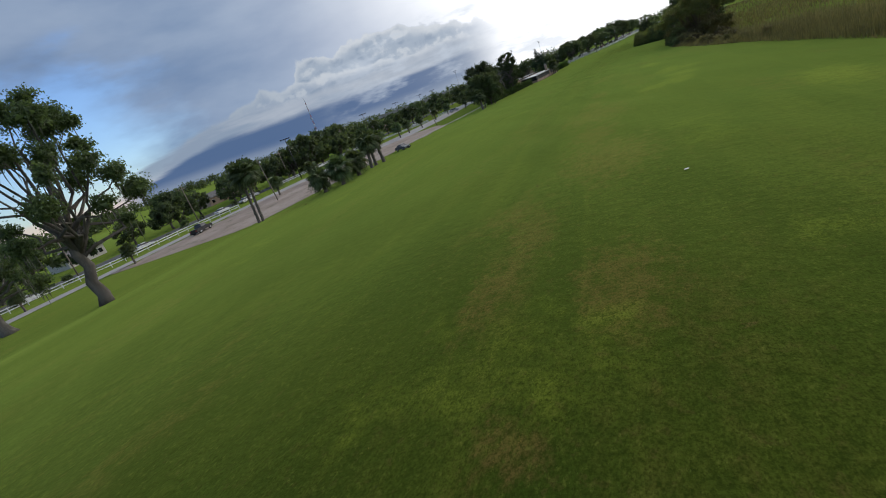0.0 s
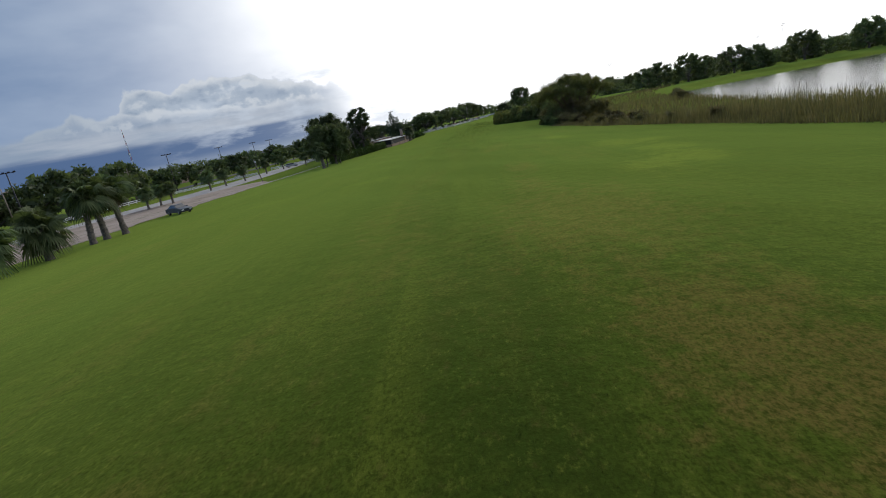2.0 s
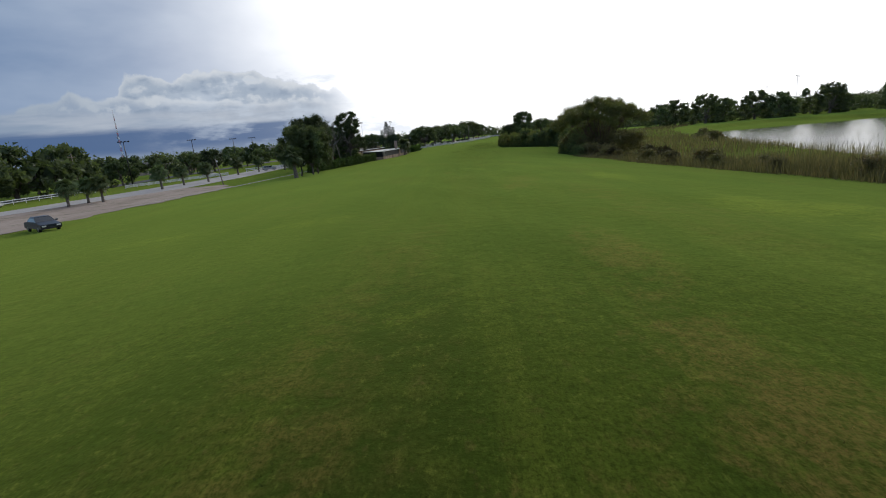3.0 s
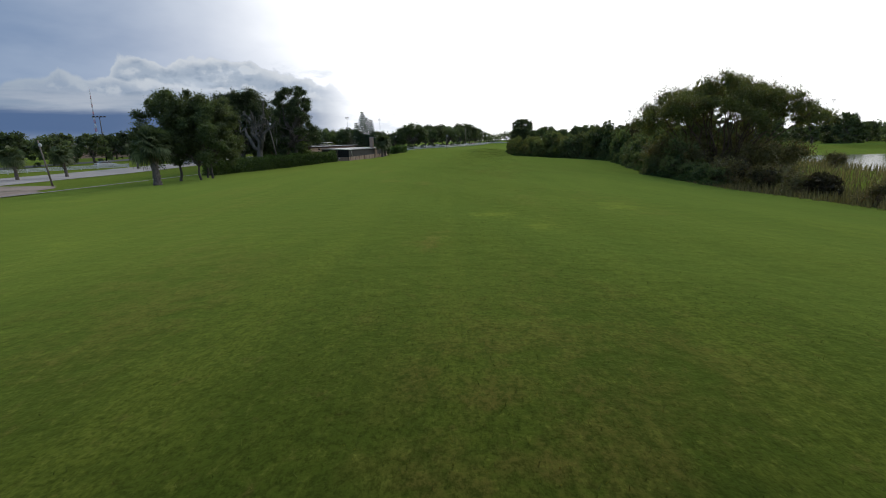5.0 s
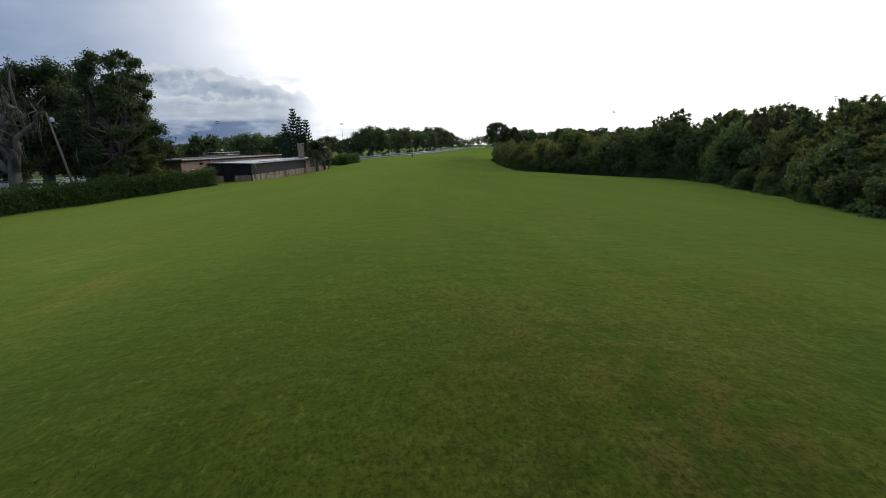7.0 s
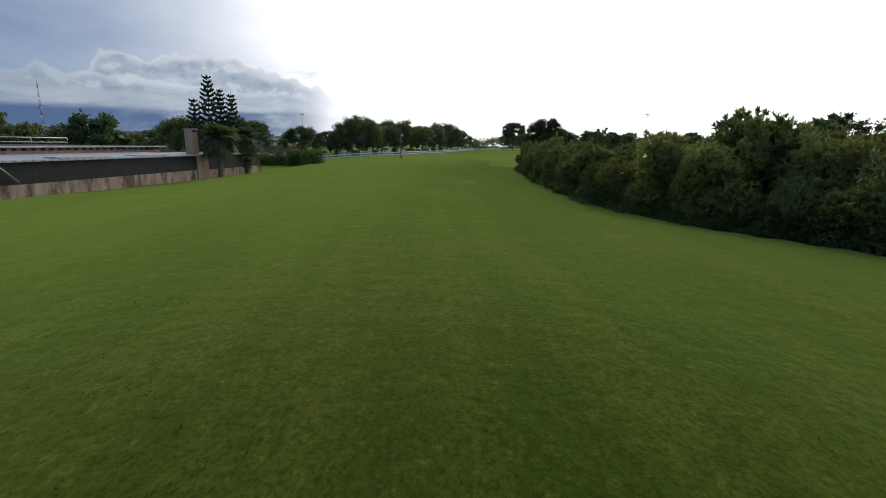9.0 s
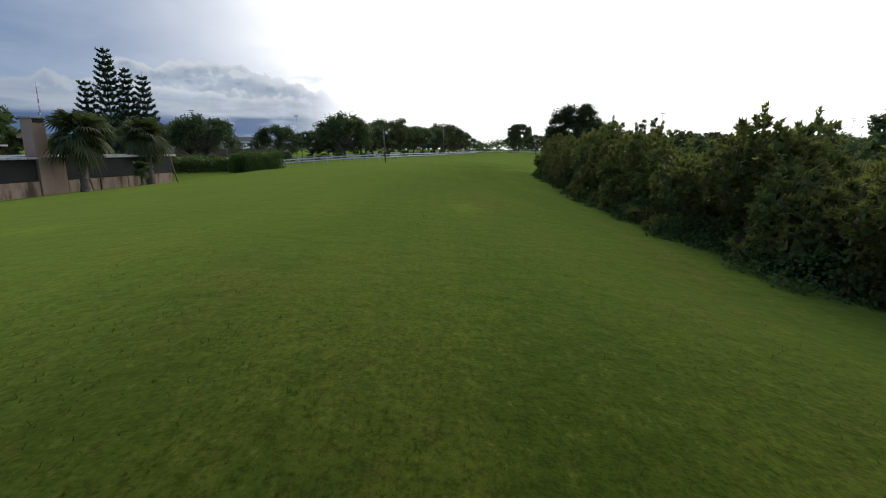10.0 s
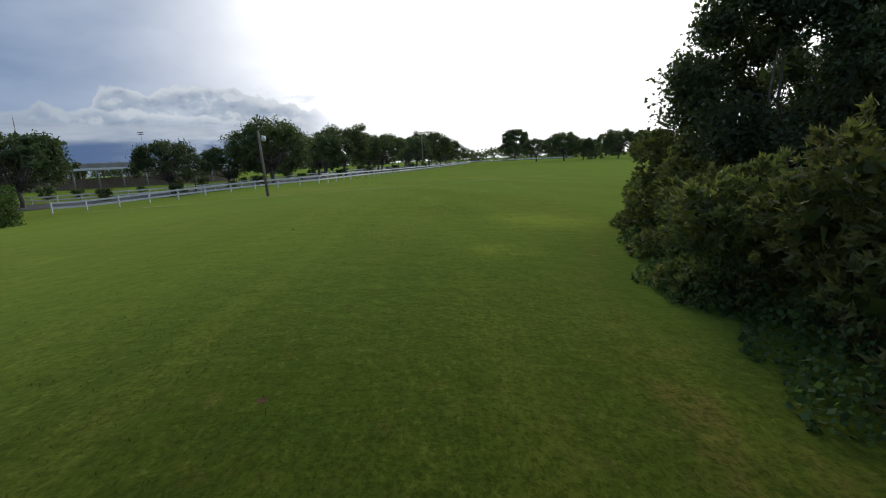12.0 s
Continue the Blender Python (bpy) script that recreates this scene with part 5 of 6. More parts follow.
def house(label, m, w=12.0, d=8.0, h=3.0, roof_mat=None, wall_mat=None, category="house"):
    t = thing("house", label, category, m)
    wall = part("wall", boxed(-w / 2, w / 2, -d / 2, d / 2, -0.3, h), wall_mat or SIDING, t)
    bm = bmesh.new()
    e = 0.5
    v = [bm.verts.new(c) for c in ((-w / 2 - e, -d / 2 - e, h), (w / 2 + e, -d / 2 - e, h), (w / 2 + e, d / 2 + e, h), (-w / 2 - e, d / 2 + e, h), (-w / 2 + 1, 0, h + 2.0), (w / 2 - 1, 0, h + 2.0))]
    for f in ((0, 1, 5, 4), (1, 2, 5), (2, 3, 4, 5), (3, 0, 4), (3, 2, 1, 0)):
        bm.faces.new([v[i] for i in f])
    part("roof", bm, roof_mat or SHINGLE, t)
    for s in (-1, 1):
        for i in range(4):
            x = -w / 2 + (i + 0.5) * w / 4
            win = part("window", boxed(x - 0.6, x + 0.6, s * d / 2 - 0.05, s * d / 2 + 0.05, 0.9, 2.1), GLASS_DARK, t, "dark window")
            part("frame", boxed(x - 0.7, x + 0.7, s * (d / 2 + 0.02) - 0.04, s * (d / 2 + 0.02) + 0.04, 2.1, 2.2), WHITE_PAINT, win, "white frame")
    part("door", boxed(w / 2 - 0.04, w / 2 + 0.05, -0.5, 0.5, 0, 2.1), BROWN_WALL, t)
    return t


def pavilion(label, m, length=60.0):
    """A long open stand with a flat white roof on slim posts."""
    t = thing("pavilion", label, "pavilion", m)
    part("roof", boxed(-length / 2, length / 2, -5, 5, 5.2, 5.8, bevel=0.05), WHITE_PAINT, t)
    for i in range(11):
        for y in (-4.5, 4.5):
            x = -length / 2 + 1 + i * (length - 2) / 10
            part("post", cyl([(x, y, -0.2), (x, y, 5.2)], [0.22, 0.22], 8, CONCRETE, "post"), None, t)
    part("back_wall", boxed(-length / 2, length / 2, 3.6, 4.0, 0, 3.0), STUCCO, t)
    return t


def overpass(label):
    """A distant raised road on piers."""
    t = thing("overpass", label, "bridge", pose(-165, 492, 0, 0, 0, 28))
    part("deck", boxed(-66, 66, -7, 7, 7.0, 8.6), CONCRETE, t)
    for s in (-1, 1):
        part("parapet", boxed(-66, 66, s * 7 - 0.2, s * 7 + 0.2, 8.6, 9.6), CONCRETE, t)
    for i in range(7):
        part("pier", boxed(-61 + i * 20, -59.5 + i * 20, -5, 5, -0.5, 7.0), CONCRETE, t)
    return t


# ---- the single-storey building with its screened porch ----
def build_building():
    t = thing("building", "low tan stucco building with dark screened porch and brick-coloured chimney", "building", pose(-30.2, 207, -0.35, 0, 0, -7.1))
    part("main_wall", boxed(-20, -6.5, 0.0, 33.0, -0.6, 3.45), STUCCO, t)
    part("brown_wall", boxed(-20, -6.52, -0.12, -0.01, -0.6, 3.42), BROWN_WALL, t, "dark brown end wall")
    part("main_roof", boxed(-20.6, -6.0, -0.7, 33.4, 3.45, 3.62, bevel=0.03), ROOF_TAR, t, "dark flat roof edge")
    part("gutter", boxed(-6.0, -5.86, -0.7, 33.3, 3.5, 3.64, bevel=0.02), ROOF_METAL, t, "pale roof edge")
    for i in range(38):
        y = -0.3 + i * 0.88
        part("rafter_end", boxed(-6.5, -6.08, y, y + 0.09, 3.24, 3.44), BROWN_WALL, t)
    # porch
    bm = bmesh.new()
    v = [bm.verts.new(c) for c in ((0.5, 6.3, 2.62), (0.5, 29.6, 2.62), (-6.5, 29.6, 2.86), (-6.5, 6.3, 2.86), (0.5, 6.3, 2.74), (0.5, 29.6, 2.74), (-6.5, 29.6, 2.98), (-6.5, 6.3, 2.98))]
    for f in ((0, 1, 2, 3), (7, 6, 5, 4), (4, 5, 1, 0), (5, 6, 2, 1), (6, 7, 3, 2), (7, 4, 0, 3)):
        bm.faces.new([v[i] for i in f])
    roof = part("porch_roof", bm, ROOF_METAL, t, "pale sheet-metal porch roof")
    for i in range(31):
        y = 6.4 + i * 0.74
        part("rib", boxed(0.5, 0.53, y, y + 0.3, 2.62, 2.76), GREY_METAL, roof)
    for y, n in ((12.0, 5.5), (20.5, 5.0)):
        part("loose_sheet", boxed(-1.2, -0.1, y, y + n, 2.78, 2.86, bevel=0.01), ROOF_METAL, roof)
    part("porch_floor", boxed(-6.5, -0.1, 6.6, 29.6, -0.5, 0.08), CONCRETE, t)
    for i in range(8):
        y = 6.5 + i * 3.3
        if i < 7:
            part("screen", boxed(0.0, 0.03, y + 0.03, y + 3.27, 1.05, 2.62), SCREEN, t, "black insect screen")
            part("half_wall", boxed(-0.08, 0.14, y + 0.0, y + 3.3 - (1.1 if i == 3 else 0.0), -0.6, 1.05, bevel=0.02), STAINED_WALL, t, "water-stained low wall")
        part("porch_post", boxed(-0.1, 0.04, y - 0.04, y + 0.04, -0.3, 2.62), DARK_METAL, t)
    part("dark_panel", boxed(-0.06, 0.12, 18.6, 19.7, -0.6, 1.03, bevel=0.02), BROWN_WALL, t, "dark-stained low wall")
    for a, c in ((-6.4, -4.3), (-2.6, -0.1)):
        part("end_half_wall", boxed(a, c, 6.4, 6.6, -0.6, 1.0, bevel=0.02), STUCCO, t, "brownish low wall")
    # the middle sheet, down to the floor, stands in for the doorway's dark shade
    for a, c in ((-6.4, -4.3), (-4.2, -2.7), (-2.6, -0.1)):
        part("end_screen", boxed(a, c, 6.48, 6.51, 1.0 if c != -2.7 else 0.0, 2.64), SCREEN, t, "black insect screen")
    part("notice", boxed(-2.35, -2.1, 6.36, 6.39, 0.6, 0.85), WHITE_PAINT, t, "small white notice on the low wall")
    # chimney
    chimney = part("chimney", boxed(-1.9, 0.2, 29.7, 31.9, -0.5, 2.75, bevel=0.02), STUCCO, t)
    part("shaft", boxed(-1.5, -0.6, 30.4, 31.5, 2.7, 5.5, bevel=0.02), STUCCO, chimney)
    part("cap", boxed(-1.6, -0.5, 30.3, 31.6, 5.5, 5.62, bevel=0.02), CONCRETE, chimney)
    part("flue_opening", boxed(-0.61, -0.58, 30.5, 31.4, 5.2, 5.45), SCREEN, chimney, "dark flue opening")
    # the wing beyond the chimney
    part("wing_screen", boxed(-0.02, 0.02, 32.0, 44.4, 1.0, 2.6), SCREEN, t, "black insect screen")
    for i in range(4):
        part("wing_half_wall", boxed(-0.1, 0.12, 32.05 + i * 3.1, 35.05 + i * 3.1, -0.5, 0.98, bevel=0.02), STAINED_WALL, t, "water-stained low wall")
    part("wing_roof", boxed(-8, 0.4, 31.9, 44.8, 2.62, 2.8, bevel=0.02), ROOF_METAL, t)
    part("wing_back", boxed(-8.0, -7.8, 31.9, 44.6, -0.4, 2.6), STUCCO, t)
    part("wing_end", boxed(-7.8, 0.0, 44.42, 44.5, -0.4, 2.62), SCREEN, t)
    for y in (33.4, 44.0):
        part("brace", cyl([(0.5, y + 0.6, -0.4), (0.2, y, 2.7)], [0.06, 0.06], 6, POLE_WOOD, "brace"), None, t, "leaning timber brace")
    # roof fittings
    for z in (0.42, 0.0):
        part("roof_rail", cyl([(-10, 12, 3.95 + z), (-10, 24, 3.95 + z)], [0.05, 0.05], 6, GREY_METAL, "roof_rail"), None, t)
    for y in (12, 16, 20, 24):
        part("rail_post", cyl([(-10, y, 3.7), (-10, y, 4.4)], [0.04, 0.04], 6, GREY_METAL, "rail_post"), None, t)
    for y in (8.4, 10.6):
        part("roof_pipe", cyl([(-6.4, y + 0.5, 2.9), (-6.42, y, 3.5)], [0.07, 0.07], 6, GREY_METAL, "roof_pipe"), None, t)
    part("gutter_pipe", cyl([(0.6, 6.5, 2.6), (0.3, 8.3, 1.25)], [0.06, 0.06], 6, GREY_METAL, "gutter_pipe"), None, t)
    win = part("window", boxed(-8.6, -7.3, -0.15, -0.1, 0.75, 1.85), GLASS_DARK, t, "dark sash window")
    for a, c, e, f in ((-8.68, -8.58, 0.7, 1.9), (-8.6, -7.3, 1.84, 1.92), (-8.6, -7.3, 1.24, 1.32)):
        part("window_frame", boxed(a, c, -0.19, -0.12, e, f), WHITE_PAINT, win)
    part("wall_notice", boxed(-7.05, -6.8, -0.15, -0.11, 1.9, 2.15), WHITE_PAINT, t, "small white notice")
    win = part("window", boxed(-6.51, -6.46, 2.0, 2.9, 1.0, 2.1), GLASS_DARK, t, "small dark window")
    part("window_frame", boxed(-6.48, -6.42, 1.95, 2.95, 2.1, 2.2), WHITE_PAINT, win)
    part("wall_lamp", boxed(-6.48, -6.1, 4.4, 4.7, 2.75, 3.05, bevel=0.03), DARK_METAL, t, "dark wall lamp")
    part("wall_speaker", boxed(-6.48, -6.2, 6.9, 7.2, 3.05, 3.35, bevel=0.04), LAMP_GLASS, t, "pale wall lamp")
    return t


build_building()


def cooling_unit():
    """A boxy air-conditioning unit with a slatted side."""
    t = thing("air_conditioner", "pale green boxy air conditioner on the ground by the porch", "air conditioner", stand(-34.3, 211.0, -7))
    part("casing", boxed(-0.45, 0.45, -0.4, 0.4, 0.0, 0.85, bevel=0.03), UNIT_PAINT, t)
    for i in range(6):
        part("slat", boxed(-0.4, 0.4, -0.43, -0.405, 0.12 + i * 0.11, 0.17 + i * 0.11), GREY_METAL, t)
    part("fan_guard", cyl([(0, 0, 0.85), (0, 0, 0.89)], [0.33, 0.31], 14, DARK_METAL, "fan_guard"), None, t)


cooling_unit()

# ---- left side: palms and trees ----
palm_tall = sabal("palm_tree", "tall cabbage palm with a dense round crown on the lawn's edge", 11, 4.7, 0.27, 60, 1.5, (-0.5, 0.2), 14, "palms at the lawn's edge")
put_copies(palm_tall, [stand(-42.4, 82.9, 0), stand(-43.4, 81.4, 140, 1.02), stand(-43.2, 79.2, 250, 0.97)])
pair = sabal("palm_tree", "pair of tall slender cabbage palms with green crowns", 12, 8.0, 0.2, 60, 1.55, (0.5, -0.2), 16, "palms at the lawn's edge")
put_copies(pair, [stand(-55.0, 59.8, 20), stand(-53.4, 59.0, 60, 0.95)])
palm_low = sabal("palm_tree", "short cabbage palm with a wide crown on a stout trunk", 13, 2.7, 0.28, 60, 1.5, (0.25, -0.1), 10, "palms at the lawn's edge")
put_copies(palm_low, [stand(-43.0, 73.6, 0), stand(-42.8, 67.6, 120, 1.02), stand(-45.0, 65.4, 200, 0.9)])
palm_boot = sabal("palm_tree", "stout booted cabbage palm beside the path", 14, 4.3, 0.34, 64, 1.5, (-0.35, 0.1), 12, "palms at the lawn's edge")
put_copies(palm_boot, [stand(-39.0, 152.5, 0)])
palm_wall = sabal("palm_tree", "cabbage palm with mottled trunk against the porch wall", 15, 4.4, 0.26, 64, 1.45, (0.1, 0.1), 6, "palms at the porch wall")
put_copies(palm_wall, [stand(-24.6, 238.3, 0), stand(-24.8, 247.5, 140, 1.0), stand(-23.4, 243.6, 30, 0.35), ])
palm_lot = sabal("palm_tree", "small round-headed palm in the parking lot island", 16, 3.5, 0.2, 52, 1.25, (0.3, 0.1), 10, "palms in the lot")
put_copies(palm_lot, [stand(x, y, 40 * i, s) for i, (x, y, s) in enumerate([(-75.7, 138.5, 1.0), (-76, 143.8, 0.95), (-72.6, 143.0, 1.0), (-75.3, 166.7, 1.12), (-75.7, 177.0, 1.05), (-72.3, 183, 1.05), (-74.1, 206, 1.1), (-71, 215, 1.0),
                                                                     (-79, 112, 1.0), (-82, 100, 1.0), (-62, 214, 0.95), (-60, 222, 1.0), (-86, 60, 0.8), (-94, 45, 0.8)])])

mossy = oak("oak_tree", "tall leaning oak hung with grey moss on the lawn", 21, 25, 10.0, 8.0, 0.52, 30, 330, 0.28, OAK_LEAF, BARK, 0.85, 150, 0.4, 0.34)
mossy.matrix_basis = stand(-60.5, 36.5, 20)
mossy2 = oak("oak_tree", "old oak with bare mossy limbs beside the fence", 22, 13, 8, 4.2, 0.6, 22, 150, 0.28, OAK_LEAF, PALE_BARK, 0.6, 170, 1.0, 0.35)
mossy2.matrix_basis = stand(-77, 34, 200)
feather = oak("tree", "leafy green tree in front of the dark oaks", 23, 10.8, 5.0, 2.2, 0.12, 30, 420, 0.19, OAK_LEAF, BARK, 0.2, 0, 0.0, 0.28)
put_copies(feather, [stand(-39.6, 158.6, 0), stand(-36.6, 160.4, 130, 0.95), stand(-38.6, 163.5, 60, 0.92), stand(-37.0, 158.0, 200, 0.85)])
dark = oak("oak_tree", "large dark live oak behind the hedge", 24, 15.5, 8.0, 3.4, 0.55, 40, 300, 0.26, DARK_LEAF, BARK, 0.1, 0, 0.0, 0.26)
put_copies(dark, [stand(-49, 201, 0), stand(-46.5, 209, 100, 0.82)])
tall = oak("tree", "tall thin tree with an open crown beside the building", 25, 16.0, 5.6, 5.0, 0.3, 42, 420, 0.2, DARK_LEAF, BARK, 0.5, 12, 0.4, 0.2)
put_copies(tall, [stand(-36.0, 193.0, 0, 0.92), stand(-37.0, 196.0, 120, 0.8)])
low_tree = oak("tree", "low yellowish tree against the building's brown wall", 26, 6.0, 3.6, 1.2, 0.14, 16, 500, 0.19, LIGHT_LEAF, BARK, 0.1, 0)
put_copies(low_tree, [stand(-36.6, 195.5, 0), stand(-38.5, 199.5, 90, 1.0)])
snag("dead_tree", "dead grey tree with mossy bare limbs behind the hedge", 27).matrix_basis = stand(-38.6, 182.6, -25, 1.05)

for i, (x, y, h, s) in enumerate([(-32.4, 254.8, 13.9, 2.5), (-34.2, 254.0, 10.4, 2.2), (-31.4, 256.4, 12.0, 2.1), (-30.2, 257.4, 11.8, 2.2)]):
    tiered_pine("conifer", "tall tiered conifer with flat whorls behind the building", 40 + i, h, s).matrix_basis = stand(x, y, 30 * i)

hedge("hedge", "clipped green hedge along the lawn", [(-40.0, 166.5), (-36.5, 182), (-30.4, 201.5)], 1.95, 1.5, 51, 0.14, 150)
hedge("hedge", "long low dark hedge behind the lawn", [(-52, 262), (-38, 269.5), (-25.5, 277)], 1.9, 1.6, 52, 0.13, 160)
hedge("hedge", "rounded clipped hedge block at the lawn's corner", [(-23.5, 265.6), (-21.5, 274.2)], 2.25, 2.6, 53, 0.12, 220)

# ---- fences, lamps, poles and masts ----
fence("white two-rail fence along the edge of the field", [(-31, 291), (-7.5, 307), (1, 345), (12, 410), (33.4, 555)])
fence("white two-rail fence behind the parking strip", [(-60, 306), (-36, 322), (-24, 345), (-14, 385), (-6, 440)], 3.0)
fence("white two-rail fence along the street", [(-104, 20), (-101, 54), (-98, 66), (-99, 84), (-95, 99)], 3.0)
fence("white two-rail fence by the lot entrance", [(-97, 186), (-88, 201), (-80, 212)], 3.0, 0.9, rails=(0.3, 0.55, 0.8))
fence("white two-rail fence beyond the access road", [(-79, 224), (-66, 232), (-52, 236)], 3.0)
fence("white two-rail fence on the far verge", [(-104, 130), (-103, 160), (-100, 182)], 3.0)

lamp_a = wood_lamp("leaning wooden pole with a small floodlight at the lot", 9.8, (-0.8, 0.2), 0.6)
lamp_a.matrix_basis = stand(-75, 90)
lamp_b = wood_lamp("short leaning wooden lamp pole beside the lot", 6.0, (-0.9, 0.0), 0.35)
lamp_b.matrix_basis = stand(-59, 163)
lamp_d = wood_lamp("leaning wooden pole with a floodlight behind the hedge", 8.2, (-1.5, 0.0), 0.5)
lamp_d.matrix_basis = stand(-37.0, 187.4)
lamp_c = wood_lamp("wooden pole with a pale lamp head on the lawn", 5.3, (-0.25, 0.0), 0.45)
lamp_c.matrix_basis = stand(-5.9, 281.3)
m1 = mast("dark mast with a crossarm of floodlights", 13.0)
put_copies(m1, [stand(x, y, a) for x, y, a in [(-104, 200, 30), (-106, 243, 20), (-104, 275, 0), (-99, 284, 10), (-96, 130, 40)]])
m2 = mast("tall grey stadium mast with two rows of floodlights", 26.0, 5, True)
put_copies(m2, [stand(x, y, a) for x, y, a in [(-95, 560, 0), (-70, 600, 0), (-150, 520, 0), (150, 520, 0), (250, 430, 0), (310, 560, 0)]])
c1 = curved_lamp("dark street lamp with a curved arm")
put_copies(c1, [stand(x, y, a, s) for x, y, a, s in [(-29, 318, 0, 1.0), (-2, 400, 0, 1.0), (-1, 360, 0, 0.9), (-40, 345, 180, 1.0), (-52, 420, 0, 1)]])
u1 = utility_pole("weathered wooden utility pole by the street")
put_copies(u1, [stand(x, y, a) for x, y, a in [(-106, 62, 80), (-107, 96, 80), (-108, 140, 80), (-109, 185, 80), (-110, 40, 80), (6, 390, 20)]])
radio_tower("distant red and white lattice radio tower")
goal("dark framed ball goal with a net on the field", stand(70, 620.5, 8))

# ---- parked vehicles ----
hatch = car("dark navy sedan parked on the gravel beside the lawn", "navy", "sedan", "cars in the lot")
hatch.matrix_basis = stand(-43.3, 95.0, -33, 0.88, 0.0)
truck = car("black pickup truck parked on the gravel lot", "black", "pickup", "cars in the lot", "pickup truck")
truck.matrix_basis = stand(-85, 76, 100)
white_car = car("white car parked along the street", "white", "sedan", "cars along the street")
put_copies(white_car, [stand(x, y, a) for x, y, a in [(-106, 78, 84), (-104, 102, 90), (-104, 112, 92), (-106, 52, 95), (-113, 140, 90), (-103, 152, 80), (-88, 216, 60), (2, 470, 20), (10, 520, 60), (26, 600, 70), (40, 640, 10), (62, 690, 10), (90, 700, 0), (104, 700, 5), (-18, 360, 75), (-58, 290, 70)]])
silver_car = car("silver hatchback parked beyond the fence", "silver", "hatchback", "cars beyond the fence")
put_copies(silver_car, [stand(x, y, a) for x, y, a in [(-70, 222, 40), (-108, 120, 90), (-8, 375, 75), (0, 420, 75), (14, 560, 65), (32, 622, 20), (50, 668, 5), (76, 690, 0), (114, 702, 0), (-95, 330, 30)]])
far_car = car("pale car parked at the far end of the field", "white", "hatchback", "cars at the field's end")
put_copies(far_car, [stand(x, y, a) for x, y, a in [(37, 611, -25), (43, 619, 12), (50, 626, -1), (54, 610, -14), (60, 617, 23), (67, 624, 10), (70, 607, -3), (77, 614, -16), (84, 621, 21), (86, 604, 8), (93, 611, -5), (100, 617, -18), (101, 601, 19), (108, 607, 6), (116, 613, -7)]])
red_car = car("dark red car parked beyond the fence", "red", "sedan", "cars beyond the fence")
put_copies(red_car, [stand(-4, 398, 75), stand(22, 585, 60)])

house("pale single-storey house beyond the street", stand(-150, 90, 95))
house("grey single-storey house among the trees", stand(-152, 150, 80), 14, 9, 3, SHINGLE, STUCCO)
house("low tan community building with a dark roof", stand(-150, 300, 60), 26, 12, 4, ROOF_TAR, STUCCO)
pavilion("long white-roofed open stand across the road", stand(-82, 388, 25))
overpass("distant pale concrete road bridge on piers")

# ---- trees beyond the road, the fence and the field ----
grove = [oak("oak_tree", "dark live oak with a broad crown beyond the road", 60 + k, 9.0, 5.8, 2.2, 0.3, 26, 22, 0.66, (OAK_LEAF, DARK_LEAF, OAK_LEAF)[k], BARK, 0.15, 0, 0.2, 0.3, "oaks beyond the road") for k in range(3)]
r = np.random.default_rng(5)
spots = []
for y in np.arange(5, 430, 10.5):
    spots.append((-129 + r.uniform(-7, 7), y + r.uniform(-3, 3), r.uniform(0.8, 1.45) if y < 150 else r.uniform(0.6, 1.05)))
for y in np.arange(120, 330, 17):
    spots.append((-113 + r.uniform(-3, 3) + 0.05 * (y - 120), y + r.uniform(-4, 4), r.uniform(0.7, 1.0)))
spots += [(-110, 158, 1.3), (-112, 169, 1.4), (-108, 178, 1.2), (-114, 187, 1.3), (-111, 147, 1.15)]
spots += [(-66, 262, 0.9), (-78, 268, 1.0), (-58, 268, 0.95), (-88, 262, 1.0), (-70, 245, 0.7), (-98, 285, 1.1), (-80, 292, 1.0), (-64, 240, 0.75)]
spots += [(-14, 440, 1.2), (-20, 470, 1.4),
          (-4, 500, 1.5), (-24, 395, 1.1), (-34, 372, 1.1), (-30, 420, 1.2), (8, 545, 1.4), (22, 640, 1.3), (10, 600, 1.4)]
for g, k in zip(grove, range(3)):
    put_copies(g, [stand(x, y, 57 * i, s) for i, (x, y, s) in enumerate(spots[k::3])])
row = [oak("oak_tree", "wide spreading live oak behind the white fence", 66 + k, 9.2, 7.0, 2.3, 0.19, 34, 100, 0.29, (DARK_LEAF, OAK_LEAF)[k], BARK, 0.35, 0, 0.3, 0.5, "oaks behind the fence") for k in range(2)]
spots = [(-16, 346, 1.05), (-5, 372, 1.15), (-31, 336, 0.9), (3, 446, 1.3), (14, 485, 1.4), (-52, 312, 1.0), (58, 468, 1.2), (68, 458, 1.3), (78, 462, 1.1), (90, 452, 1.3), (102, 440, 1.2), (116, 420, 1.1), (-37, 326, 1.02), (-21.5, 333, 1.22), (-27, 346, 1.0), (-12, 358, 1.22), (-46, 306, 1.15), (-57, 300, 1.05), (-66, 312, 1.1), (-8, 392, 1.15), (0, 430, 1.35), (8, 458, 1.6), (20, 512, 1.5)]
for k, g in enumerate(row):
    put_copies(g, [stand(x, y, 77 * i + 20, 0.95 * s) for i, (x, y, s) in enumerate(spots[k::2])])
bush = shrub("shrub", "low green bush on the verge behind a white fence", 95, 2.2, 2.0, 90, 0.28, OAK_LEAF, 6, 12, 0.1, 0, group="bushes on the verges")
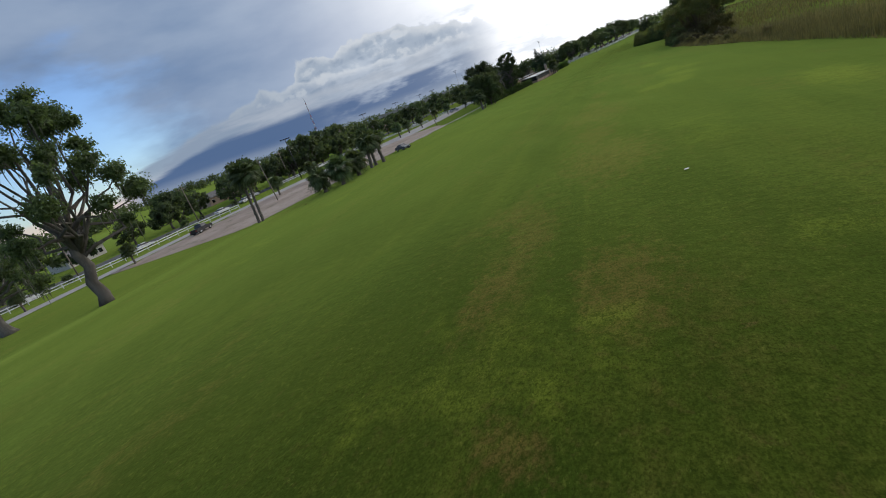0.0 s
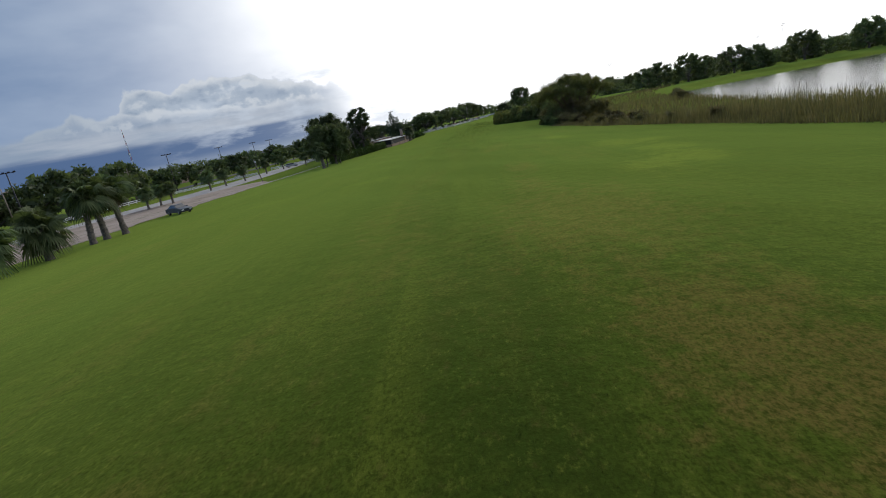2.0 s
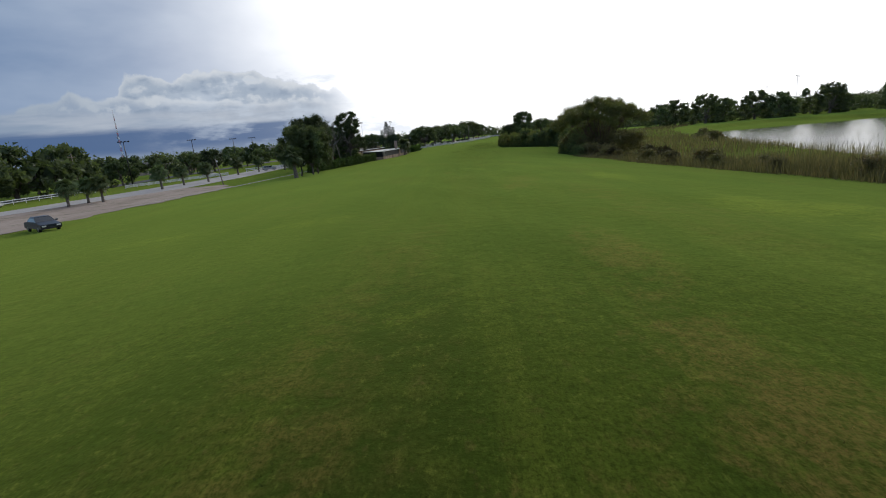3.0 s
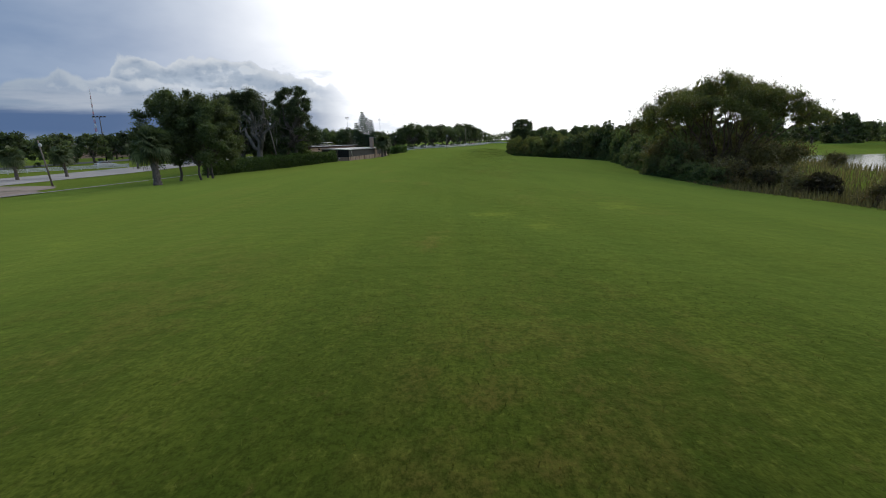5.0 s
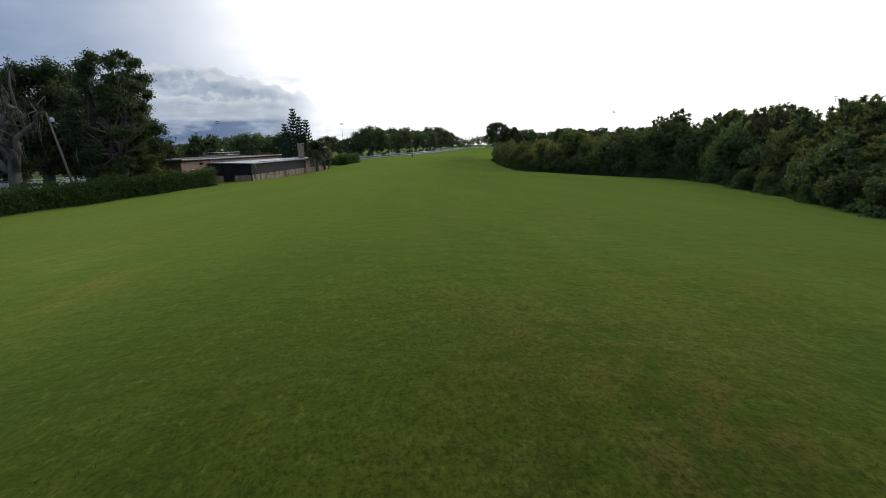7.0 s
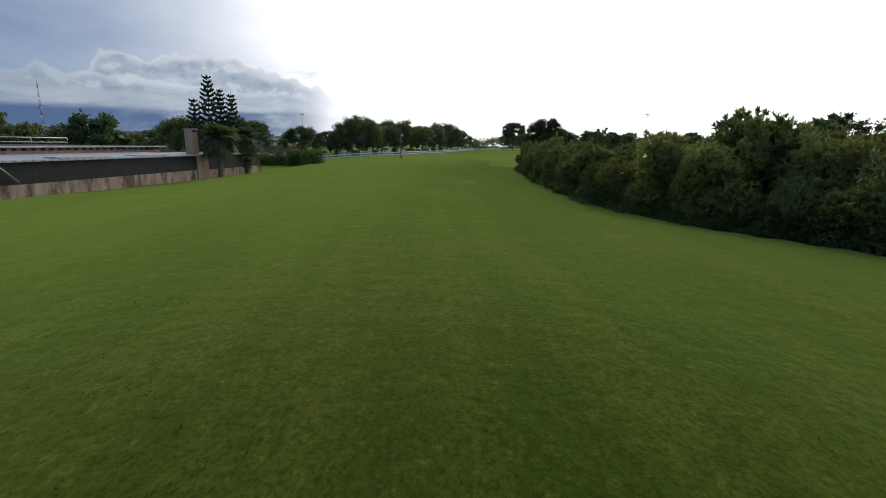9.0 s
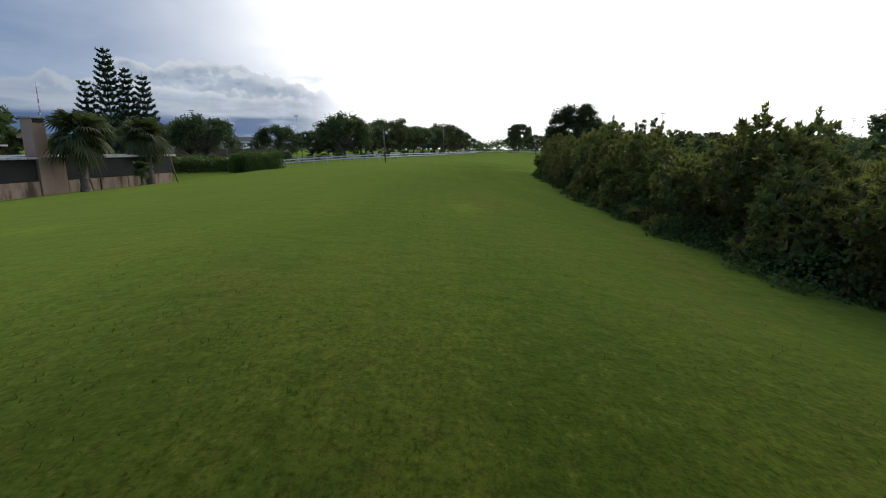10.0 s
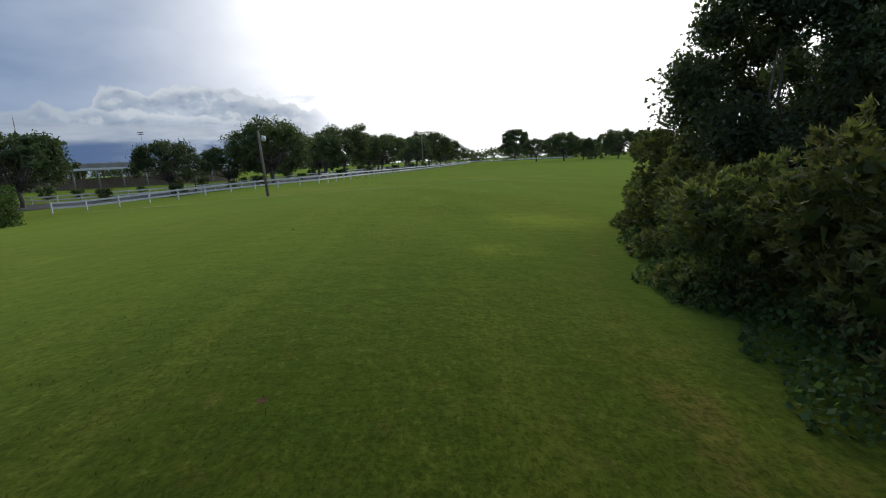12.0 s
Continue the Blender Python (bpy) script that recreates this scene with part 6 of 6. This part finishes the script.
put_copies(bush, [stand(x, y, 50 * i, s) for i, (x, y, s) in enumerate([(-40, 313, 0.9), (-33, 320, 1.0), (-22, 326, 1.0), (-17, 336, 0.8), (-12, 350, 0.9), (-7, 362, 1.0), (-47, 300, 0.8), *[(-110 + 3 * math.sin(k * 1.9), 52 + 8.5 * k, 0.8 + 0.35 * math.sin(k * 2.7)) for k in range(24)], (-2, 384, 1.0), (2, 405, 1.1), (6, 430, 1.0), (-28, 330, 0.7), *[(-62 + 3.9 * k, 316 + 7.5 * k + 3 * math.sin(k * 2.3), 1.0 + 0.3 * math.sin(k * 1.7)) for k in range(15)]])])
great = oak("oak_tree", "large single oak at the far end of the field", 64, 20, 11.5, 4.0, 0.6, 28, 50, 0.65, OAK_LEAF, BARK, 0.1)
great.matrix_basis = stand(84, 668, 0, 1.3)

far_oak = oak("oak_tree", "distant rounded oak at the edge of the field", 65, 12, 7, 2.2, 0.35, 28, 24, 0.7, OAK_LEAF, BARK, 0.0, 0, 0, 0.06, "distant oaks")
spots = [(112 + 11 * i + r.uniform(-3, 3), 640 - 5 * i + r.uniform(-8, 8), r.uniform(0.9, 1.5)) for i in range(16)]
spots += [(90 + 15 * i, 470 - 9.5 * i + r.uniform(-25, 15), r.uniform(0.55, 1.1)) for i in range(24)]
spots += [(130 + 14 * i, 330 - 2 * i + r.uniform(-8, 8), r.uniform(0.55, 0.85)) for i in range(8)]
spots += [(250 + 10 * i, 310 - 16 * i + r.uniform(-12, 12), r.uniform(0.9, 1.8)) for i in range(14)]
spots += [(96, 300, 0.95), (106, 306, 1.1), (118, 300, 1.2), (128, 304, 1.0), (138, 294, 1.15), (146, 288, 1.0), (150, 290, 0.8), (164, 282, 1.15), (172, 290, 1.0), (184, 270, 1.15), (194, 262, 1.05), (206, 256, 1.2), (190, 280, 1.0), (214, 238, 1.1), (224, 226, 1.0)]
put_copies(far_oak, [stand(x, y, 71 * i, 0.85 * s) for i, (x, y, s) in enumerate(spots)])
lone_palm = sabal("palm_tree", "tall lone palm standing above the far tree line", 17, 13, 0.25, 36, 2.0, (0.4, 0), 6)
lone_palm.matrix_basis = stand(232, 395)


def far_woods():
    """The woods along the skyline."""
    q = np.random.default_rng(9)
    cs, rs, near_c, near_r = [], [], [], []
    for a in np.arange(17, 78, 0.5):
        d = q.uniform(370, 430)
        x, y = math.sin(radians(a)) * d - 7, math.cos(radians(a)) * d + 44
        for k in range(2):
            near_c.append((x + q.uniform(-4, 4), y + q.uniform(-6, 6), q.uniform(1.0, 6.0) + 2.0 * math.sin(a * 0.9) * math.sin(a * 0.37)))
            near_r.append(q.uniform(3.5, 6.0))
    for a in np.arange(-75, 75, 0.55):
        d = q.uniform(720, 860) if abs(a) < 60 else q.uniform(420, 520)
        x, y = math.sin(radians(a)) * d, math.cos(radians(a)) * d + 60
        rad = q.uniform(5, 9)
        for k in range(3):
            cs.append((x + q.uniform(-4, 4), y + q.uniform(-4, 4), q.uniform(3, 11)))
            rs.append(rad)
    V, F = leaves(np.concatenate([clumps(cs, rs, 1.5, q, 0.8)]), 2.4, q, slim=0.7)
    v, f = leaves(clumps(near_c, near_r, 11.0, q, 0.8), 1.1, q, slim=0.75)
    return mesh_np("far_woods", np.concatenate([V, v]), None, np.concatenate([F, f + len(V)]), OAK_LEAF)


tagged(new("far_woods", far_woods()), "hazy dark woods along the skyline", "woods", kind="stuff")

# ---- right side: reeds, shrubs and the tree at the pond ----
def edge_x(y):
    return float(np.interp(y, EDGE_Y, EDGE_X))


big = willow("tree", "spreading feathery tree of slender stems beside the pond", 70, 11.0, 7.8)
big.matrix_basis = stand(22.2, 151.6, 0, 1.08, 0.0, 1.0, 0.9)

r = np.random.default_rng(8)
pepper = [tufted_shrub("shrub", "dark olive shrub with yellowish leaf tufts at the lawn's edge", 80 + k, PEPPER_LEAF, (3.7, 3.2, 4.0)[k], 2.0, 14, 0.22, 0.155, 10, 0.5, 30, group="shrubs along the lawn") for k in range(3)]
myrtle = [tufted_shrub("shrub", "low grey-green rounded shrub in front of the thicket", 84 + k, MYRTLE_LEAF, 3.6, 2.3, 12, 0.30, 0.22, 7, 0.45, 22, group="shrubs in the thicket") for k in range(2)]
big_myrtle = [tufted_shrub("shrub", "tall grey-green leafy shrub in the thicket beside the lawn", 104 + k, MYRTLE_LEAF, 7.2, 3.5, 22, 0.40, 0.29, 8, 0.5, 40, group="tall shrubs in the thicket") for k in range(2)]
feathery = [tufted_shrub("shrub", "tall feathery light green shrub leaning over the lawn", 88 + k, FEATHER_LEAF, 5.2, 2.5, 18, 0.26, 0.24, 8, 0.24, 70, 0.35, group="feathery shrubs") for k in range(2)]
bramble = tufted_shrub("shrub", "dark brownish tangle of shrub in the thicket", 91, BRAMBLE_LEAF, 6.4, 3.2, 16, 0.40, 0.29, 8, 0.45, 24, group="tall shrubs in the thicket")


def planted(kinds, rows):
    """Stands shrubs at distances along and behind the lawn's edge."""
    for k, g in enumerate(kinds):
        spots = [stand(edge_x(y) + dx, y, 83 * i + 40 * k, s, 0.12, tall) for i, (y, dx, s, tall) in enumerate(rows[k::len(kinds)])]
        for m in spots[1:]:
            copy_thing(g, m)
        g.matrix_basis = spots[0]


planted(pepper, [(209.5, 3.2, 0.98, 1.0), (212.4, 2.6, 0.92, 0.95), (214.6, 3.0, 1.0, 1.04), (217.4, 2.5, 0.9, 0.98), (219.6, 2.9, 1.02, 1.0), (222.4, 2.6, 0.94, 1.05), (225.0, 2.8, 1.08, 1.0), (227.8, 2.6, 1.0, 1.12),
                 (230.4, 2.8, 1.12, 1.05), (233.2, 2.7, 1.04, 1.14), (236.0, 2.8, 1.15, 1.05), (238.6, 2.6, 1.0, 1.0), (241.2, 2.8, 1.1, 1.1), (244.0, 2.5, 0.90, 0.9), (246.6, 2.7, 0.92, 0.88), (249.4, 2.5, 0.9, 0.9), (252.2, 2.5, 0.9, 0.95), (255.2, 2.4, 0.95, 0.95), (258.2, 2.1, 0.75, 0.9),
                 (213.5, 6.2, 1.25, 1.1), (218.5, 6.4, 1.2, 1.15), (223.5, 6.2, 1.25, 1.1), (229.0, 6.2, 1.3, 1.1), (234.5, 6.2, 1.3, 1.1), (240.0, 6.2, 1.15, 1.05), (245.5, 6.0, 1.05, 0.95), (192.0, 2.6, 0.9, 0.9), (198.0, 2.6, 0.9, 0.9)])
planted(feathery, [(203.6, 3.3, 0.9, 1.0), (206.8, 3.5, 0.95, 1.0), (201.0, 5.6, 1.1, 1.05), (205.0, 7.2, 1.2, 1.1), (209.4, 6.6, 1.0, 0.95), (166.5, 5.0, 1.0, 1.0), (174.0, 4.6, 0.95, 1.0), (147.0, 4.2, 0.66, 0.8), (184.5, 3.6, 0.8, 0.9)])
low_row = [(y, 2.1 + 0.5 * math.sin(y * 1.7), 0.58 + 0.12 * math.sin(y * 2.3), 0.9) for y in np.arange(139, 201, 2.9)]
mid_row = [(y, 3.9 + 0.5 * math.sin(y * 1.3), 1.05 + 0.16 * math.sin(y * 0.83 + 1), 1.1 + 0.12 * math.sin(y * 1.9)) for y in np.arange(150, 201, 3.6)]
planted(myrtle, low_row + mid_row + [(254.0, 5.6, 1.1, 1.0), (259.0, 5.0, 0.8, 0.85)])
planted(big_myrtle, [(y, 6.6 + 0.7 * math.sin(y * 1.1), 0.98 + 0.10 * math.sin(y * 1.83 + 1), 1.0 + 0.08 * math.sin(y * 1.9)) for y in np.arange(156, 206, 4.1)] + [(178, 11, 1.1, 1.05), (190, 11, 1.15, 1.05), (201, 11, 1.0, 1.0), (211, 9.5, 0.75, 0.95)])
planted([bramble], [(141, 4.6, 0.55, 0.75), (145, 6.2, 0.75, 0.8), (150, 8.5, 0.8, 0.8), (155, 7.5, 0.8, 0.9), (162, 8.0, 0.95, 1.0), (168.5, 6.0, 0.8, 1.05), (183, 6.2, 1.05, 1.1), (187, 8.5, 1.1, 1.1), (119, 6.5, 0.5, 0.8), (112, 8.5, 0.5, 0.75), (125, 8.5, 0.6, 0.85), (105, 5.5, 0.4, 0.7), (131, 9.5, 0.65, 0.8), (98, 8.0, 0.4, 0.7), (132, 4.6, 0.5, 0.75), (136, 3.4, 0.42, 0.8), (127, 4.2, 0.36, 0.7)])
brush = [shrub("shrub", "low brownish brush on the pond bank", 92 + k, 2.7, 2.1, 210, 0.2, BRUSH_LEAF, 8, 16, 0.3, 4, group="brush on the bank", slim=0.5) for k in range(2)]
spots = [(edge_x(y) + dx + r.uniform(-0.4, 0.4), y, s) for y, dx, s in [(88, 3.2, 0.7), (92, 5.5, 0.9), (96, 3, 0.8), (100, 5, 1.0), (104, 2.6, 0.85), (108, 4.6, 1.1), (112, 2.6, 0.9), (118, 3, 0.8), (126, 2.8, 0.8), (129, 6, 0.9), (132, 3, 0.9), (136, 5, 1.2), (139, 2.8, 1.0), (142, 4.5, 1.2), (84, 7, 0.9)]]
spots += [(47 + 2.2 * i + 3 * math.sin(i * 2.1), 128 + 7.2 * i, 0.95 + 0.3 * math.sin(i * 1.7)) for i in range(8, 14)]
spots += [(-46, 281, 1.1), (-42, 284, 1.2), (-38.5, 283, 1.0), (-35, 286, 1.1), (-49, 285, 1.2), (-31.5, 286, 0.9)]
for k, g in enumerate(brush):
    put_copies(g, [stand(x, y, 67 * i, s, 0.1) for i, (x, y, s) in enumerate(spots[k::2])])
corner = oak("tree", "dark bushy tree rising over the thicket's end", 99, 8.6, 3.8, 1.4, 0.16, 38, 1250, 0.12, DARK_LEAF, BARK, 0.15, 0, 0.2, 0.2)
put_copies(corner, [stand(16.6, 252.6, 0, 0.92), stand(20.0, 256.2, 150, 0.85)])
crown_tree = oak("tree", "feathery tree with thin brown-green leaves in the thicket", 97, 9.4, 3.2, 2.4, 0.12, 24, 420, 0.14, WILLOW_LEAF, STEM, 0.35, 0, 0.2, 0.3)
put_copies(crown_tree, [stand(20.5, 158.5, 0, 0.95)])
thin = oak("tree", "slim broken-topped tree in the thicket", 98, 9.6, 2.6, 3.2, 0.12, 20, 700, 0.13, OAK_LEAF, BARK, 0.5, 0, 0.2, 0.4)
put_copies(thin, [stand(27, 258, 0, 0.75)])


def reed_bed():
    """Tall reeds and dry stalks on the bank below the lawn."""
    q = np.random.default_rng(31)
    n = 66000
    y = np.concatenate([q.uniform(22, 142, 44000), q.uniform(100, 290, 22000)])
    off = np.concatenate([q.uniform(0.5, 15, 44000), q.uniform(7, 70, 22000)])
    x = np.interp(y, EDGE_Y, EDGE_X) + off
    wet = pond_depth(x, y) < 2.5
    x, y, off = x[wet], y[wet], off[wet]
    n = len(x)
    stand_ = 0.5 + 0.5 * np.sin(y * 0.5 + x * 0.7) * np.sin(y * 0.23 + 1)
    h = q.uniform(0.55, 1.0, n) * np.interp(off, [0.5, 1.6, 3, 6, 10, 15], [0.5, 0.9, 2.0, 3.4, 3.9, 2.6]) * (0.75 + 0.4 * stand_)
    h = h * np.where(q.uniform(0, 1, n) < 0.04, 1.25, 1.0) * np.interp(y, [22, 96, 112, 142, 245], [1, 1, 0.62, 0.55, 0.5])
    z = ground(x, y)
    a = q.uniform(0, 6.28, n)
    w = q.uniform(0.018, 0.045, n) * np.where(y > 142, 2.2, 1.0)
    b = np.stack([x, y, z - 0.05], -1)
    d = np.stack([np.cos(a) * w, np.sin(a) * w, 0 * w], -1)
    tip = b + np.stack([q.normal(0, 0.13, n) * h, q.normal(0, 0.13, n) * h, h], -1)
    V = np.stack([b - d, b + d, tip + d * 0.3, tip - d * 0.3], 1)
    return mesh_np("reed_bed", V.reshape(-1, 3), np.arange(4 * n).reshape(-1, 4), None, REED)


tagged(new("reed_bed", reed_bed()), "tall reeds with dry brown stalks on the pond bank", "reeds", kind="stuff")


def vines():
    """Broad-leaved creepers that run over the foot of the thicket."""
    q = np.random.default_rng(32)
    n = 50000
    y = np.concatenate([q.uniform(138, 200, n // 2), q.uniform(198, 262, n // 2)])
    off = q.uniform(0, 1, n)
    h = q.uniform(0, 1, n) * (0.15 + 1.2 * off)
    x = np.interp(y, EDGE_Y, EDGE_X) + 0.95 + off * 1.7 + 0.35 * np.sin(y * 1.3) + 0.2 * np.sin(y * 3.1)
    P = np.stack([x, y, ground(x, y) + h], -1)
    return leaf_mesh("creeper", P, 0.09, q, VINE_LEAF, slim=0.85, up=1.0, full=True)


tagged(new("creeper", vines()), "broad-leaved creeper over the foot of the thicket", "creeper", kind="stuff")

# ---- small things on the lawn ----
def mound(label, m, seed):
    q = np.random.default_rng(seed)
    bm = bmesh.new()
    bmesh.ops.create_icosphere(bm, subdivisions=2, radius=1.0)
    for v in bm.verts:
        k = 1 + 0.35 * noise.noise(v.co * 2.3 + Vector((seed, 0, 0)))
        v.co = Vector((v.co.x * 0.13 * k, v.co.y * 0.13 * k, max(-0.02, v.co.z * 0.035 * k)))
    me = bpy.data.meshes.new("soil_mound")
    bm.to_mesh(me)
    bm.free()
    me.materials.append(SOIL)
    return tagged(new("soil_mound", me), label, "soil mound", "soil mounds on the lawn")


def scrap(label, m):
    """A crumpled scrap of white paper."""
    q = np.random.default_rng(4)
    X, Y = np.meshgrid(np.linspace(-0.11, 0.11, 5), np.linspace(-0.08, 0.08, 4), indexing="ij")
    V = np.stack([X, Y, 0.03 + q.uniform(0, 0.05, X.shape)], -1).reshape(-1, 3)
    Q = [[i * 4 + j, (i + 1) * 4 + j, (i + 1) * 4 + j + 1, i * 4 + j + 1] for i in range(4) for j in range(3)]
    ob = tagged(new("paper_scrap", mesh_np("paper_scrap", V, Q, None, WHITE_PAINT)), label, "litter", "litter on the lawn")
    ob.matrix_basis = m
    return ob


put_copies(scrap("crumpled scrap of white paper on the lawn", stand(2.1, 24.5)), [stand(2.1, 24.5, 20, 1.0), stand(1.7, 227.7, 70, 0.5)])
heap = mound("small heap of reddish soil on the lawn", None, 3)
put_copies(heap, [stand(x, y, 50 * i, s) for i, (x, y, s) in enumerate([(5.6, 245.3, 0.6), (6.0, 248.4, 0.6), (6.2, 248.9, 0.5), (9.8, 248.6, 0.6), (-5.6, 28.8, 0.8), (-5.9, 27.9, 0.7), (-4.9, 28.3, 0.6), (9.0, 262, 0.9), (2.5, 258, 0.7), (-44, 58, 2.2)])])


def lawn_blades():
    """Blades of grass along the middle of the lawn."""
    q = np.random.default_rng(33)
    n = 200000
    y = np.where(q.uniform(0, 1, n) < 0.9, q.uniform(2, 262, n), 262 + q.exponential(12, n))
    mid_x = np.interp(y, [0, 20, 60, 110, 150, 200, 235, 262], [-3, -6, -7.5, -7.4, -5, 0.5, 4.5, 8])
    x = mid_x + q.normal(0, 4.0, n)
    keep = x < np.interp(y, EDGE_Y, EDGE_X)
    x, y = x[keep], y[keep]
    n = len(x)
    h = q.uniform(0.025, 0.065, n)
    a = q.uniform(0, 6.28, n)
    w = q.uniform(0.004, 0.009, n)
    b = np.stack([x, y, ground(x, y) + 0.05 * np.sin(x * 0.31 + 1.3 * np.sin(y * 0.09)) * np.sin(y * 0.23) + 0.03 * np.sin(x * 0.9 + y * 0.5) - 0.012], -1)
    d = np.stack([np.cos(a) * w, np.sin(a) * w, 0 * w], -1)
    tip = b + np.stack([q.normal(0, 0.5, n) * h, q.normal(0, 0.5, n) * h, h], -1)
    V = np.stack([b - d, b + d, tip], 1)
    me = mesh_np("grass", V.reshape(-1, 3), None, np.arange(3 * n).reshape(-1, 3), BLADE)
    worn_spots(me, V[:, :, 0].ravel(), V[:, :, 1].ravel())
    return me


tagged(new("grass", lawn_blades()), "short mown grass blades on the lawn", "grass", kind="stuff")
